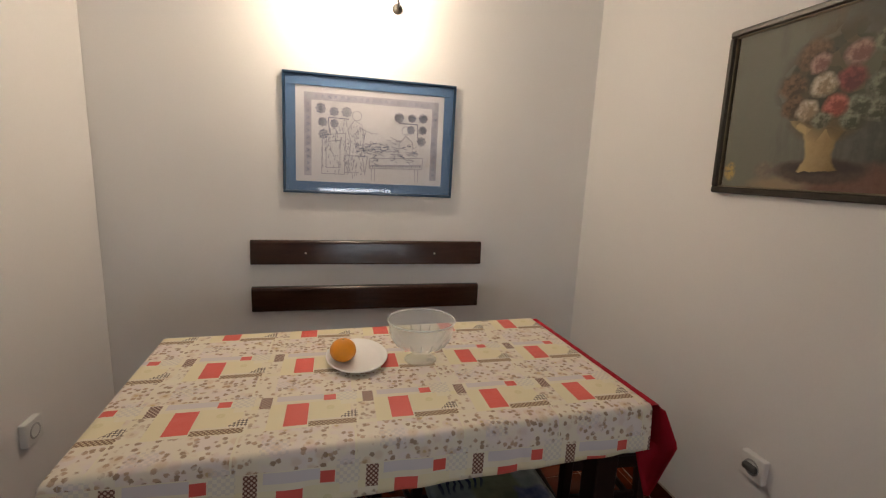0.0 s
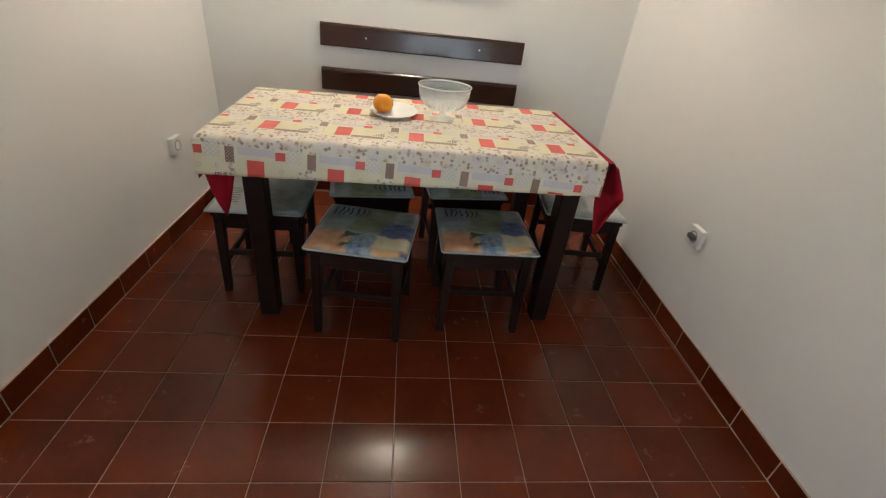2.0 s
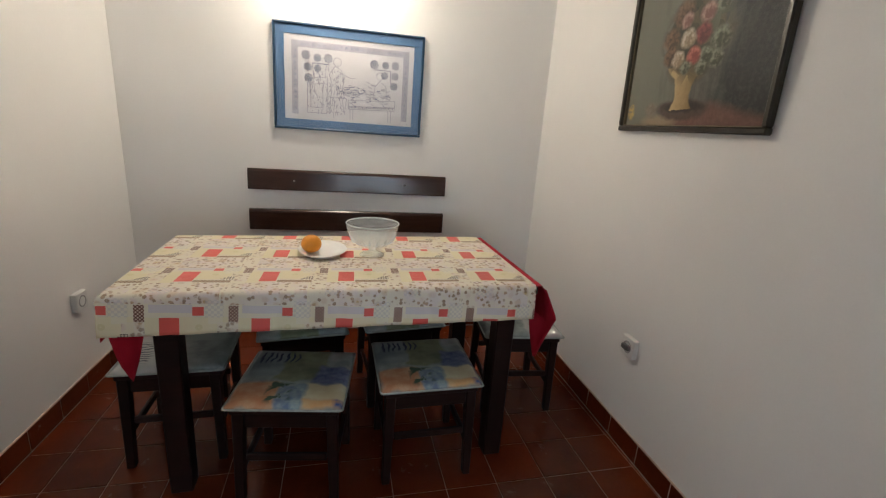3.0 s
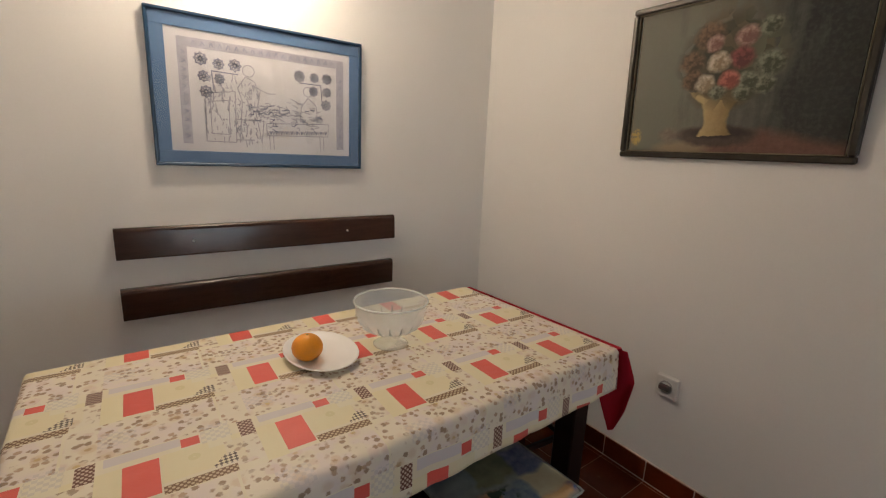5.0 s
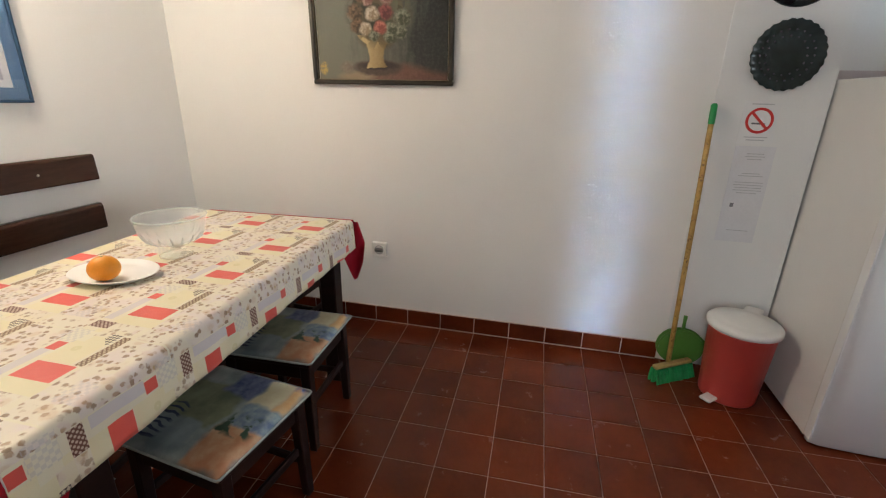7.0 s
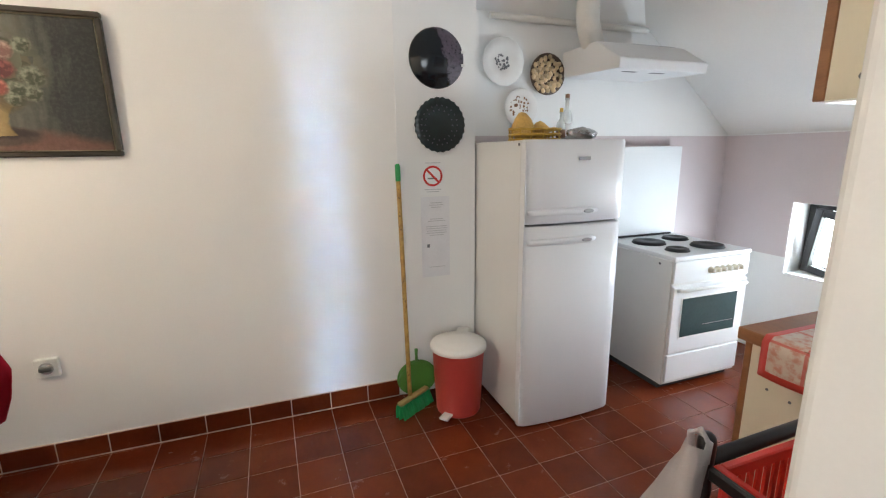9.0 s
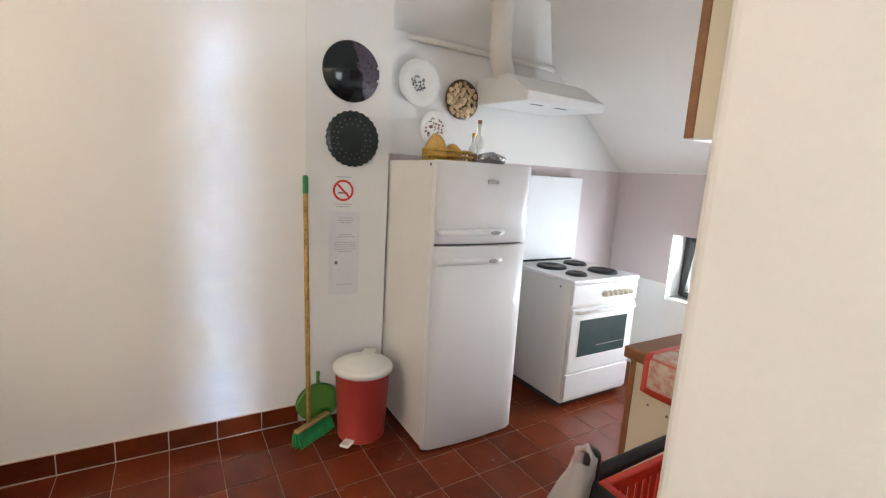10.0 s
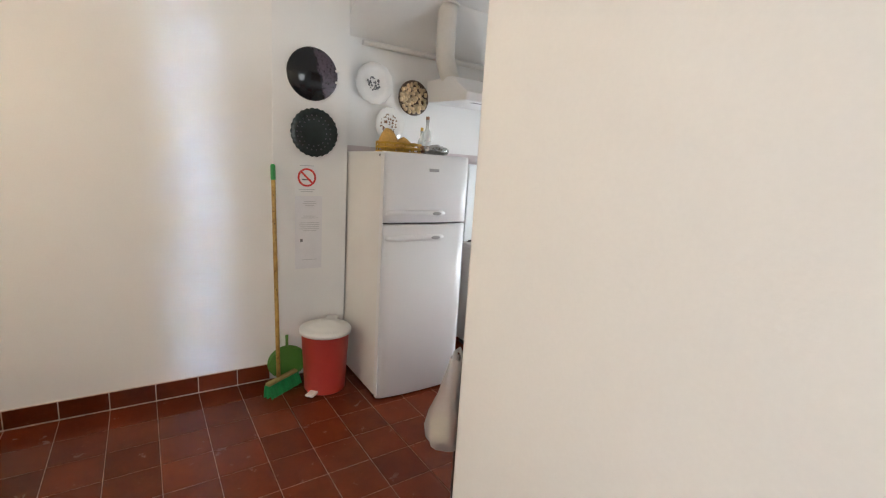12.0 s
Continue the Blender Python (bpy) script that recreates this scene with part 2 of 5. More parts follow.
SKY_GLOW = glow("bright_outside", (0.95, 0.98, 1.0), 9.0)


def bag_plastic():
    n = Nodes("thin_bag_plastic")
    n.out.inputs["Base Color"].default_value = (0.80, 0.80, 0.80, 1)
    n.out.inputs["Roughness"].default_value = 0.35
    n.out.inputs["Alpha"].default_value = 0.40
    n.bump(n.noise(n.place(), 22, 4), 0.8, 0.01)
    return n.material


BAG = bag_plastic()


def tile_material(name, colour):
    n = Nodes(name)
    co = n.add("NewGeometry").outputs["Position"]
    a, b = n.noise(co, 7, 4), n.noise(co, 55, 3)
    rnd = n.add("ObjectInfo").outputs["Random"]
    f = n.math("ADD", n.math("MULTIPLY", a, 0.55), n.math("ADD", n.math("MULTIPLY", b, 0.2), n.math("MULTIPLY", rnd, 0.25)))
    smear = n.noise(co, 3.2, 5, 0.65)
    scuff = n.math("MULTIPLY", n.ramp(n.noise(co, 13, 6, 0.7), 0.60, 0.72), 0.16)
    c = n.mix(n.ramp(f, 0.25, 0.75), tuple(c * 0.68 for c in colour), tuple(c * 1.35 for c in colour))
    n.link(n.mix(scuff, c, (0.30, 0.13, 0.08)), n.out.inputs["Base Color"])
    n.link(n.math("ADD", n.math("ADD", 0.13, scuff), n.math("MULTIPLY", n.ramp(smear, 0.35, 0.75), 0.15)), n.out.inputs["Roughness"])
    n.out.inputs["Specular IOR Level"].default_value = 0.22
    n.bump(n.math("ADD", n.math("MULTIPLY", a, 2.0), n.math("MULTIPLY", b, 0.3)), 0.12, 0.002)
    return n.material


TILE = tile_material("red_brown_glazed_tile", (0.106, 0.0200, 0.0066))


def cloth_material():
    """Printed oilcloth: a repeat of 0.255 x 0.272 m."""
    n = Nodes("printed_tablecloth")
    uv = n.place("UV")
    sep = n.add("SeparateXYZ")
    n.link(uv, sep.inputs[0])
    u = n.math("WRAP", n.math("DIVIDE", n.math("SUBTRACT", sep.outputs[0], 0.271), 1.0185), 0.190, -0.065)
    v = n.math("WRAP", n.math("DIVIDE", n.math("SUBTRACT", sep.outputs[1], 1.058), 1.031), 0.212, -0.060)

    def rect(cu, cv, hu, hv):
        return n.math("MULTIPLY", n.math("COMPARE", u, cu, hu), n.math("COMPARE", v, cv, hv))

    def cells(scale, vector, spread=1.0):
        t = n.add("TexVoronoi")
        t.inputs["Scale"].default_value, t.inputs["Randomness"].default_value = scale, spread
        n.link(vector, t.inputs["Vector"])
        c = n.add("SeparateColor")
        n.link(t.outputs["Color"], c.inputs[0])
        return t.outputs["Distance"], c.outputs[0], c.outputs[1], c.outputs[2]

    # ragged coordinates for the petals
    jitter = n.add("TexNoise")
    jitter.inputs["Scale"].default_value, jitter.inputs["Detail"].default_value = 170, 3
    n.link(uv, jitter.inputs["Vector"])
    ragged = n.add("VectorMath", operation="MULTIPLY_ADD")
    n.link(jitter.outputs["Color"], ragged.inputs[0])
    ragged.inputs[1].default_value = (0.009, 0.009, 0)
    n.link(uv, ragged.inputs[2])
    loose = ragged.outputs[0]
    soft = n.noise(uv, 9, 3)
    base = n.mix(n.ramp(soft, 0.3, 0.7), (0.78, 0.71, 0.53), (0.82, 0.77, 0.63))
    base = n.mix(n.math("MULTIPLY", rect(0.095, 0.012, 0.067, 0.040), 0.75), base, (0.80, 0.73, 0.48))
    base = n.mix(n.math("MULTIPLY", rect(-0.046, -0.005, 0.019, 0.055), 0.7), base, (0.80, 0.73, 0.47))
    base = n.mix(n.math("MULTIPLY", rect(0.125, 0.070, 0.020, 0.040), 0.5), base, (0.82, 0.78, 0.66))
    # flower fields, one rosier than the other
    wide = rect(0.035, 0.152, 0.100, 0.060)
    field = n.math("MAXIMUM", n.math("MAXIMUM", wide, rect(0.165, 0.150, 0.025, 0.060)), n.math("MULTIPLY", rect(0.160, -0.005, 0.030, 0.040), 0.8))
    base = n.mix(n.math("MULTIPLY", field, 0.6), base, (0.80, 0.73, 0.62))
    base = n.mix(n.math("MULTIPLY", n.math("MULTIPLY", wide, n.ramp(n.noise(uv, 17, 2), 0.42, 0.58)), 0.7), base, (0.77, 0.68, 0.67))
    # blown blossoms with pale petals and a dark side
    d, pick, tone, hue = cells(31, loose)
    puff = n.math("MULTIPLY", n.ramp(d, 0.52, 0.34), n.math("GREATER_THAN", pick, 0.40))
    base = n.mix(n.math("MULTIPLY", n.math("MULTIPLY", puff, field), 0.55), base, n.mix(hue, (0.72, 0.58, 0.56), (0.66, 0.50, 0.32)))
    heart = n.math("MULTIPLY", n.ramp(d, 0.22, 0.12), n.math("GREATER_THAN", pick, 0.40))
    base = n.mix(n.math("MULTIPLY", n.math("MULTIPLY", heart, field), 0.75), base, n.mix(tone, (0.42, 0.24, 0.12), (0.62, 0.46, 0.16)))
    # small brown sprigs in clusters
    d, pick, tone, hue = cells(66, loose, 0.9)
    crowd = n.ramp(n.noise(uv, 26, 3), 0.34, 0.46)
    dab = n.math("MULTIPLY", n.ramp(d, 0.48, 0.34), n.math("GREATER_THAN", pick, 0.26))
    sprig = n.mix(hue, (0.24, 0.13, 0.05), (0.46, 0.29, 0.17))
    base = n.mix(n.math("MULTIPLY", n.math("MULTIPLY", n.math("MULTIPLY", dab, field), crowd), 0.82), base, sprig)
    # lilac bar and faint plaid
    base = n.mix(n.math("MULTIPLY", rect(0.004, 0.077, 0.058, 0.0125), 0.85), base, (0.66, 0.61, 0.63))
    check = n.add("TexChecker")
    check.inputs["Scale"].default_value = 120
    n.link(uv, check.inputs["Vector"])
    base = n.mix(n.math("MULTIPLY", n.math("MULTIPLY", rect(0.122, 0.078, 0.026, 0.028), check.outputs["Fac"]), 0.42), base, (0.55, 0.52, 0.52))
    plaid = n.math("MULTIPLY", rect(-0.035, 0.150, 0.030, 0.024), check.outputs["Fac"])
    base = n.mix(n.math("MULTIPLY", plaid, 0.35), base, (0.52, 0.49, 0.51))
    # brown bars and dark blocks with rows of pale dots, and a black and white tooth check
    spin = n.add("Mapping")
    spin.inputs["Rotation"].default_value = (0, 0, radians(45))
    n.link(uv, spin.inputs[0])
    dots = n.ramp(cells(128, spin.outputs[0], 0.0)[0], 0.40, 0.28)
    base = n.mix(rect(0.086, -0.047, 0.056, 0.0105), base, n.mix(dots, (0.20, 0.105, 0.045), (0.62, 0.50, 0.32)))
    base = n.mix(rect(0.176, 0.062, 0.0142, 0.026), base, n.mix(dots, (0.15, 0.055, 0.030), (0.60, 0.47, 0.36)))
    tooth = n.add("TexChecker")
    tooth.inputs["Scale"].default_value = 165
    n.link(spin.outputs[0], tooth.inputs["Vector"])
    hatch = n.math("MULTIPLY", rect(0.124, -0.016, 0.022, 0.015), n.math("GREATER_THAN", n.math("ADD", u, n.math("MULTIPLY", v, -0.9)), 0.128))
    base = n.mix(n.math("MULTIPLY", hatch, tooth.outputs["Fac"]), base, (0.12, 0.09, 0.07))
    # one pale daisy on the yellow
    daisy = n.math("SQRT", n.math("ADD", n.math("POWER", n.math("SUBTRACT", u, 0.080), 2.0), n.math("POWER", n.math("SUBTRACT", v, 0.020), 2.0)))
    base = n.mix(n.math("MULTIPLY", n.math("COMPARE", daisy, 0.006, 0.004), 0.4), base, (0.62, 0.56, 0.24))
    # reds
    red = n.mix(soft, (0.68, 0.085, 0.062), (0.76, 0.13, 0.095))
    base = n.mix(rect(0.0, 0.0, 0.027, 0.049), base, red)
    base = n.mix(rect(0.078, 0.070, 0.0155, 0.0135), base, red)
    n.link(base, n.out.inputs["Base Color"])
    n.out.inputs["Roughness"].default_value = 0.40
    crease = n.math("MULTIPLY", n.math("ABSOLUTE", n.math("SUBTRACT", n.noise(uv, 5, 3), 0.5)), 12.0)
    n.bump(n.math("ADD", n.noise(uv, 420, 2), n.math("ADD", n.math("MULTIPLY", n.noise(uv, 9, 4), 7.0), crease)), 0.35, 0.0016)
    return n.material


CLOTH = cloth_material()


def smeared_glaze():
    """Black gloss with a matt plum smear over one side of the plate."""
    n = Nodes("smeared_black_glaze")
    co = n.place()
    sep = n.add("SeparateXYZ")
    n.link(co, sep.inputs[0])
    edge = n.math("ADD", n.math("ADD", sep.outputs[0], n.math("MULTIPLY", sep.outputs[2], 0.28)), n.math("MULTIPLY", n.math("SUBTRACT", n.noise(co, 22, 5, 0.65), 0.5), 0.11))
    f = n.math("MULTIPLY", n.ramp(edge, 0.022, 0.042), n.ramp(n.noise(co, 60, 4), 0.25, 0.55))
    grain = n.noise(co, 140, 3)
    n.link(n.mix(n.math("MULTIPLY", f, 0.9), (0.006, 0.009, 0.012), n.mix(grain, (0.050, 0.036, 0.055), (0.13, 0.10, 0.135))), n.out.inputs["Base Color"])
    n.link(n.math("ADD", 0.13, n.math("MULTIPLY", f, 0.4)), n.out.inputs["Roughness"])
    n.bump(grain, 0.08, 0.001)
    return n.material


SMEARED_GLAZE = smeared_glaze()


def cushion_material(name, plain):
    n = Nodes(name)
    co = n.place()
    shift = n.add("TexNoise")
    shift.inputs["Scale"].default_value = 14
    n.link(co, shift.inputs["Vector"])
    warp = n.add("VectorMath", operation="MULTIPLY_ADD")
    n.link(shift.outputs["Color"], warp.inputs[0])
    warp.inputs[1].default_value = (0.05, 0.05, 0)
    n.link(co, warp.inputs[2])
    sep = n.add("SeparateXYZ")
    n.link(warp.outputs[0], sep.inputs[0])
    u, v = n.math("SUBTRACT", sep.outputs[0], 0.025), n.math("SUBTRACT", sep.outputs[1], 0.025)

    def rect(cu, cv, hu, hv):
        du = n.math("SUBTRACT", hu, n.math("ABSOLUTE", n.math("SUBTRACT", u, cu)))
        dv = n.math("SUBTRACT", hv, n.math("ABSOLUTE", n.math("SUBTRACT", v, cv)))
        return n.math("MULTIPLY", n.ramp(du, -0.007, 0.009), n.ramp(dv, -0.007, 0.009))

    soft, fleck = n.ramp(n.noise(co, 11, 4), 0.35, 0.65), n.ramp(n.noise(co, 30, 3), 0.35, 0.65)
    base = n.mix(soft, (0.221, 0.260, 0.247), (0.429, 0.481, 0.468))
    if plain:
        base = n.mix(rect(-0.10, 0.0, 0.08, 0.2), base, (0.585, 0.585, 0.572))
        stripes = n.math("MULTIPLY", rect(-0.12, -0.06, 0.04, 0.08), n.math("LESS_THAN", n.math("PINGPONG", v, 0.009), 0.0035))
        base = n.mix(stripes, base, (0.156, 0.169, 0.208))
        base = n.mix(rect(0.08, 0.08, 0.07, 0.06), base, (0.325, 0.377, 0.351))
    else:
        # olive middle, blue-grey corner with dark bars
        base = n.mix(rect(0.015, 0.075, 0.085, 0.115), base, n.mix(soft, (0.150, 0.182, 0.111), (0.312, 0.338, 0.202)))
        base = n.mix(rect(-0.125, 0.085, 0.065, 0.105), base, n.mix(soft, (0.195, 0.247, 0.260), (0.351, 0.403, 0.416)))
        lines = n.math("MULTIPLY", rect(-0.085, 0.115, 0.070, 0.036), n.math("LESS_THAN", n.math("PINGPONG", u, 0.0105), 0.0042))
        base = n.mix(lines, base, (0.033, 0.052, 0.111))
        # peach blocks
        base = n.mix(rect(-0.110, -0.120, 0.078, 0.070), base, n.mix(soft, (0.546, 0.260, 0.130), (0.715, 0.546, 0.351)))
        base = n.mix(rect(0.120, -0.105, 0.068, 0.045), base, n.mix(soft, (0.598, 0.520, 0.325), (0.720, 0.689, 0.494)))
        base = n.mix(rect(0.105, -0.165, 0.075, 0.020), base, n.mix(soft, (0.676, 0.325, 0.117), (0.720, 0.546, 0.286)))
        # violet-blue knit, bright blue splash, dark green leaf
        base = n.mix(rect(0.130, 0.000, 0.058, 0.060), base, n.mix(fleck, (0.058, 0.085, 0.208), (0.195, 0.221, 0.351)))
        base = n.mix(rect(0.010, -0.130, 0.044, 0.065), base, n.mix(fleck, (0.156, 0.221, 0.364), (0.351, 0.442, 0.468)))
        leaf = n.math("MULTIPLY", rect(-0.035, -0.105, 0.040, 0.055), n.ramp(n.noise(co, 24, 3), 0.50, 0.56))
        base = n.mix(leaf, base, (0.046, 0.098, 0.058))
        base = n.mix(n.math("MULTIPLY", rect(0.168, -0.165, 0.020, 0.020), fleck), base, (0.065, 0.130, 0.364))
        base = n.mix(rect(0.150, 0.145, 0.040, 0.045), base, n.mix(soft, (0.338, 0.364, 0.351), (0.494, 0.520, 0.494)))
    n.link(base, n.out.inputs["Base Color"])
    n.out.inputs["Roughness"].default_value = 0.55
    n.bump(n.math("ADD", n.noise(co, 500, 2), n.math("MULTIPLY", n.noise(co, 18, 2), 3.0)), 0.3, 0.0012)
    return n.material


BINDING = paint("pale_binding_tape", (0.42, 0.46, 0.44), 0.7, var=0.2, big=30, fine=120, relief=0.2)
CUSHION = cushion_material("patchwork_print", False)
CUSHION_GREY = cushion_material("grey_print", True)

# ---- structure ----
XR, XL, YB, TOP = 1.463, -0.912, 2.235, 2.33
XK, YE = 1.560, -2.970
PY, PX = -0.512, -0.481

structure("wall_north", box(-1.062, 1.70, YB, YB + 0.15, -0.05, TOP + 0.1), WALL, "white plastered wall with warm lamp light", "wall")
structure("wall_east", box(XR, XR + 0.235, -0.552, YB, -0.05, TOP + 0.1), WALL, "plain white plastered wall above tile skirting", "wall")
structure("wall_west", box(XL - 0.15, XL, 0.35, YB, -0.05, TOP + 0.1, 0.012, segments=2), WALL, "plain white plastered wall above tile skirting", "wall")
structure("wall_pillar", box(1.459, 1.72, -0.984, -0.552, -0.05, TOP + 0.1), KITCHEN_WALL, "white pillar hung with black plates", "wall")
structure("wall_kitchen_east", box(XK, XK + 0.14, YE, -0.985, -0.05, TOP + 0.1), KITCHEN_WALL, "white kitchen wall behind fridge and cooker", "wall")


def partition():
    bm = box(-2.95, PX, -0.66, PY, -0.05, TOP + 0.1)
    edges = [e for e in bm.edges if all(abs(v.co.x - PX) < 1e-4 for v in e.verts) and abs(e.verts[0].co.z - e.verts[1].co.z) > 1]
    bmesh.ops.bevel(bm, geom=edges, offset=0.018, segments=4, affect="EDGES", profile=0.5)
    return bm


structure("wall_partition", partition(), WALL, "cream-white plastered partition with a rounded end", "wall")
KW = -0.58
structure("wall_kitchen_west", box(-0.75, KW, YE, -0.661, -0.05, TOP + 0.1), KITCHEN_WALL, "white kitchen wall behind the cupboards", "wall")


def end_wall():
    """The kitchen's end wall with its low window."""
    bm = bmesh.new()
    x0, x1, z0, z1 = -0.20, 1.06, 0.56, 1.02
    for a in ((-0.80, x0, -0.05, TOP + 0.1), (x1, 1.75, -0.05, TOP + 0.1), (x0, x1, -0.05, z0), (x0, x1, z1, TOP + 0.1)):
        box(a[0], a[1], YE - 0.22, YE, a[2], a[3], bm=bm)
    return bm


structure("wall_south", end_wall(), KITCHEN_WALL, "white kitchen end wall with a low window", "wall")
lilac = structure("trim", box(XK - 0.004, XK, YE + 0.004, -0.986, 0.67, 1.437), LILAC, "lilac painted splash band on the wall", "wall band")
band = bmesh.new()
for a in ((1.064, XK - 0.005, 0.67, 1.437), (KW, 1.064, 1.024, 1.437), (KW, -0.204, 0.67, 1.024)):
    box(a[0], a[1], YE, YE + 0.004, a[2], a[3], bm=band)
structure("trim", band, LILAC, "lilac painted splash band on the wall", "wall band")

# unseen hall to the west, added with openings assumed for the daylight that crosses it
structure("wall_hall_north", box(-2.95, -1.061, 1.40, 1.55, -0.05, TOP + 0.1), WALL, "plain white hall wall", "wall")
hall = bmesh.new()
for a in ((-0.68, 0.10, -0.05, TOP + 0.1), (1.00, 1.55, -0.05, TOP + 0.1), (0.25, 1.00, -0.05, 0.9), (0.25, 1.00, 2.0, TOP + 0.1), (0.10, 0.25, 2.26, TOP + 0.1), (0.10, 0.25, -0.05, 0.02)):
    box(-3.10, -2.951, a[0], a[1], a[2], a[3], bm=hall)
structure("wall_hall_west", hall, WALL, "unseen white hall wall with openings assumed for the daylight", "wall")
structure("ceiling", box(-3.1, 1.7, -3.2, 2.4, TOP, TOP + 0.08), CEILING, "plain white ceiling", "ceiling")


def prism(pts, y0, y1):
    return outline(pts, y1 - y0, m=pose(0, y0, 0))


structure("ceiling", prism([(1.29, TOP - 0.002), (XK - 0.001, TOP - 0.002), (XK - 0.001, 2.085)], YE, -0.986), CEILING, "slanting white ceiling strip above the wall pipe", "ceiling")
roof = outline([(-1.86, TOP - 0.003), (YE + 0.001, TOP - 0.003), (YE + 0.001, 1.445)], 1)
for v in roof.verts:
    v.co = Vector((KW + 0.001 if v.co.y < 0.5 else XK - 0.006, v.co.x, v.co.z))
bmesh.ops.recalc_face_normals(roof, faces=roof.faces[:])
structure("ceiling", roof, CEILING, "slanting white ceiling over the low window", "ceiling")
structure("trim", tube([(XK - 0.02, -1.10, 2.058), (XK - 0.02, -2.16, 2.058)], 0.017, 16), DUCT, "white pipe along the top of the wall", "pipe")

# floor
structure("floor", box(-3.1, 1.7, -3.2, 2.4, -0.12, -0.0018), GROUT, "red-brown glazed floor tiles with pale joints", "floor")
floor = bpy.data.objects["floor"]

# ---- window in the kitchen ----
window = tagged(new("window_1"), "low window with a dark wooden frame", "window", kind="structure")
part("window_sill", box(-0.198, 1.058, YE - 0.21, YE - 0.002, 0.561, 0.573, 0.003), KITCHEN_WALL, window, "white sill")
bm = bmesh.new()
for a in ((-0.199, -0.15, 0.574, 1.019), (1.01, 1.059, 0.574, 1.019), (-0.15, 1.01, 0.574, 0.62), (-0.15, 1.01, 0.975, 1.019), (0.40, 0.46, 0.62, 0.975)):
    box(a[0], a[1], YE - 0.20, YE - 0.15, a[2], a[3], 0.004, bm=bm)
part("window_frame", bm, BLACK_WOOD, window, "dark wooden frame")
pane = part("pane", box(-0.15, 0.40, YE - 0.178, YE - 0.174, 0.62, 0.975), CLEAR, window)
pane.visible_shadow = False
case = bmesh.new()
for a in ((0.0, 0.045, 0.0, 0.40), (0.40, 0.445, 0.0, 0.40), (0.045, 0.40, 0.0, 0.045), (0.045, 0.40, 0.355, 0.40)):
    box(a[0], a[1], -0.02, 0.02, a[2], a[3], 0.004, bm=case)
case.transform(pose(1.035, YE - 0.125, 0.590, 0, 0, 172) @ pose(0, 0, 0, 0, 7, 0))
part("casement", case, BLACK_WOOD, window, "dark wooden casement standing open")
sheet = structure("backdrop", box(-2.5, 3.0, YE - 1.3, YE - 1.28, -0.5, 2.6), SKY_GLOW, "bright daylight outside the window", "sky")


# ---- sockets ----
def socket(m, label):
    s = thing("wall_socket", label, "wall socket", m, "wall sockets")
    part("plate", box(-0.042, 0.042, -0.024, 0.0, -0.042, 0.042, 0.004, segments=2), WHITE_PLASTIC, s)
    ring = lathe([(0.0, -0.012), (0.019, -0.012), (0.0205, -0.009), (0.021, 0.0015), (0.025, 0.0025), (0.027, 0.001), (0.027, -0.002)], 28, pose(0, -0.024, 0, 90, 0, 0))
    part("insert", ring, SOCKET_GREY, s, "round recessed insert", True)
    holes = bmesh.new()
    for x in (-0.0095, 0.0095):
        lathe([(0, 0.0), (0.0045, 0.0), (0.0045, 0.003), (0, 0.003)], 10, pose(x, -0.012, 0, 90, 0, 0), holes)
    tagged(part("contact_hole", holes, DARK_HOLE, s), kind="stuff")
    return s


sock = socket(pose(XR, 1.021, 0.466, 0, 0, -90), "white socket with a plug adapter on the wall")
part("plug", box(-0.024, 0.024, -0.040, -0.014, -0.011, 0.011, 0.006, segments=2), PLUG, sock, "dark flat plug")
socket(pose(XL, 1.64, 0.452, 0, 0, 90), "white round socket low on the wall")

# ---- wall lamp ----
wl = thing("wall_lamp", "lit wall lamp with a glowing globe on a dark arm", "wall lamp", pose(0.385, YB, 2.115))
part("base_plate", lathe([(0, 0), (0.024, 0), (0.022, 0.010), (0.012, 0.018), (0, 0.018)], 24, pose(0, 0, 0, 90, 0, 0)), OLD_FRAME, wl, smooth=True)
part("arm", tube([(0, -0.018, 0), (0, -0.06, 0.005), (-0.03, -0.17, 0.02), (-0.10, -0.255, 0.045), (-0.130, -0.260, 0.055)], 0.005, 10), OLD_FRAME, wl, "dark metal arm", True)
part("bulb_holder", tube([(-0.122, -0.260, 0.055), (-0.143, -0.260, 0.055)], 0.014, 14), OLD_FRAME, wl, "dark holder")
gprof = [(0.045 * math.sin(math.pi * k / 14), -0.045 * math.cos(math.pi * k / 14)) for k in range(15)]
gprof[0], gprof[-1] = (0, -0.045), (0, 0.045)
part("globe", lathe(gprof, 24, pose(-0.185, -0.260, 0.055)), BULB, wl, "glowing warm globe", True)

# ---- slats on the wall ----
def slat_board(h):
    """A board with rounded front edges, the upper one broadly."""
    pts = [(0.0, 0.0), (-0.026, 0.0), (-0.030, 0.005), (-0.030, h - 0.016), (-0.028, h - 0.007), (-0.022, h - 0.001), (-0.017, h), (0.0, h)]
    bm = outline(pts, 1.145)
    for v in bm.verts:
        v.co = Vector((v.co.y - 0.573, v.co.x, v.co.z))
    bmesh.ops.recalc_face_normals(bm, faces=bm.faces[:])
    return bm


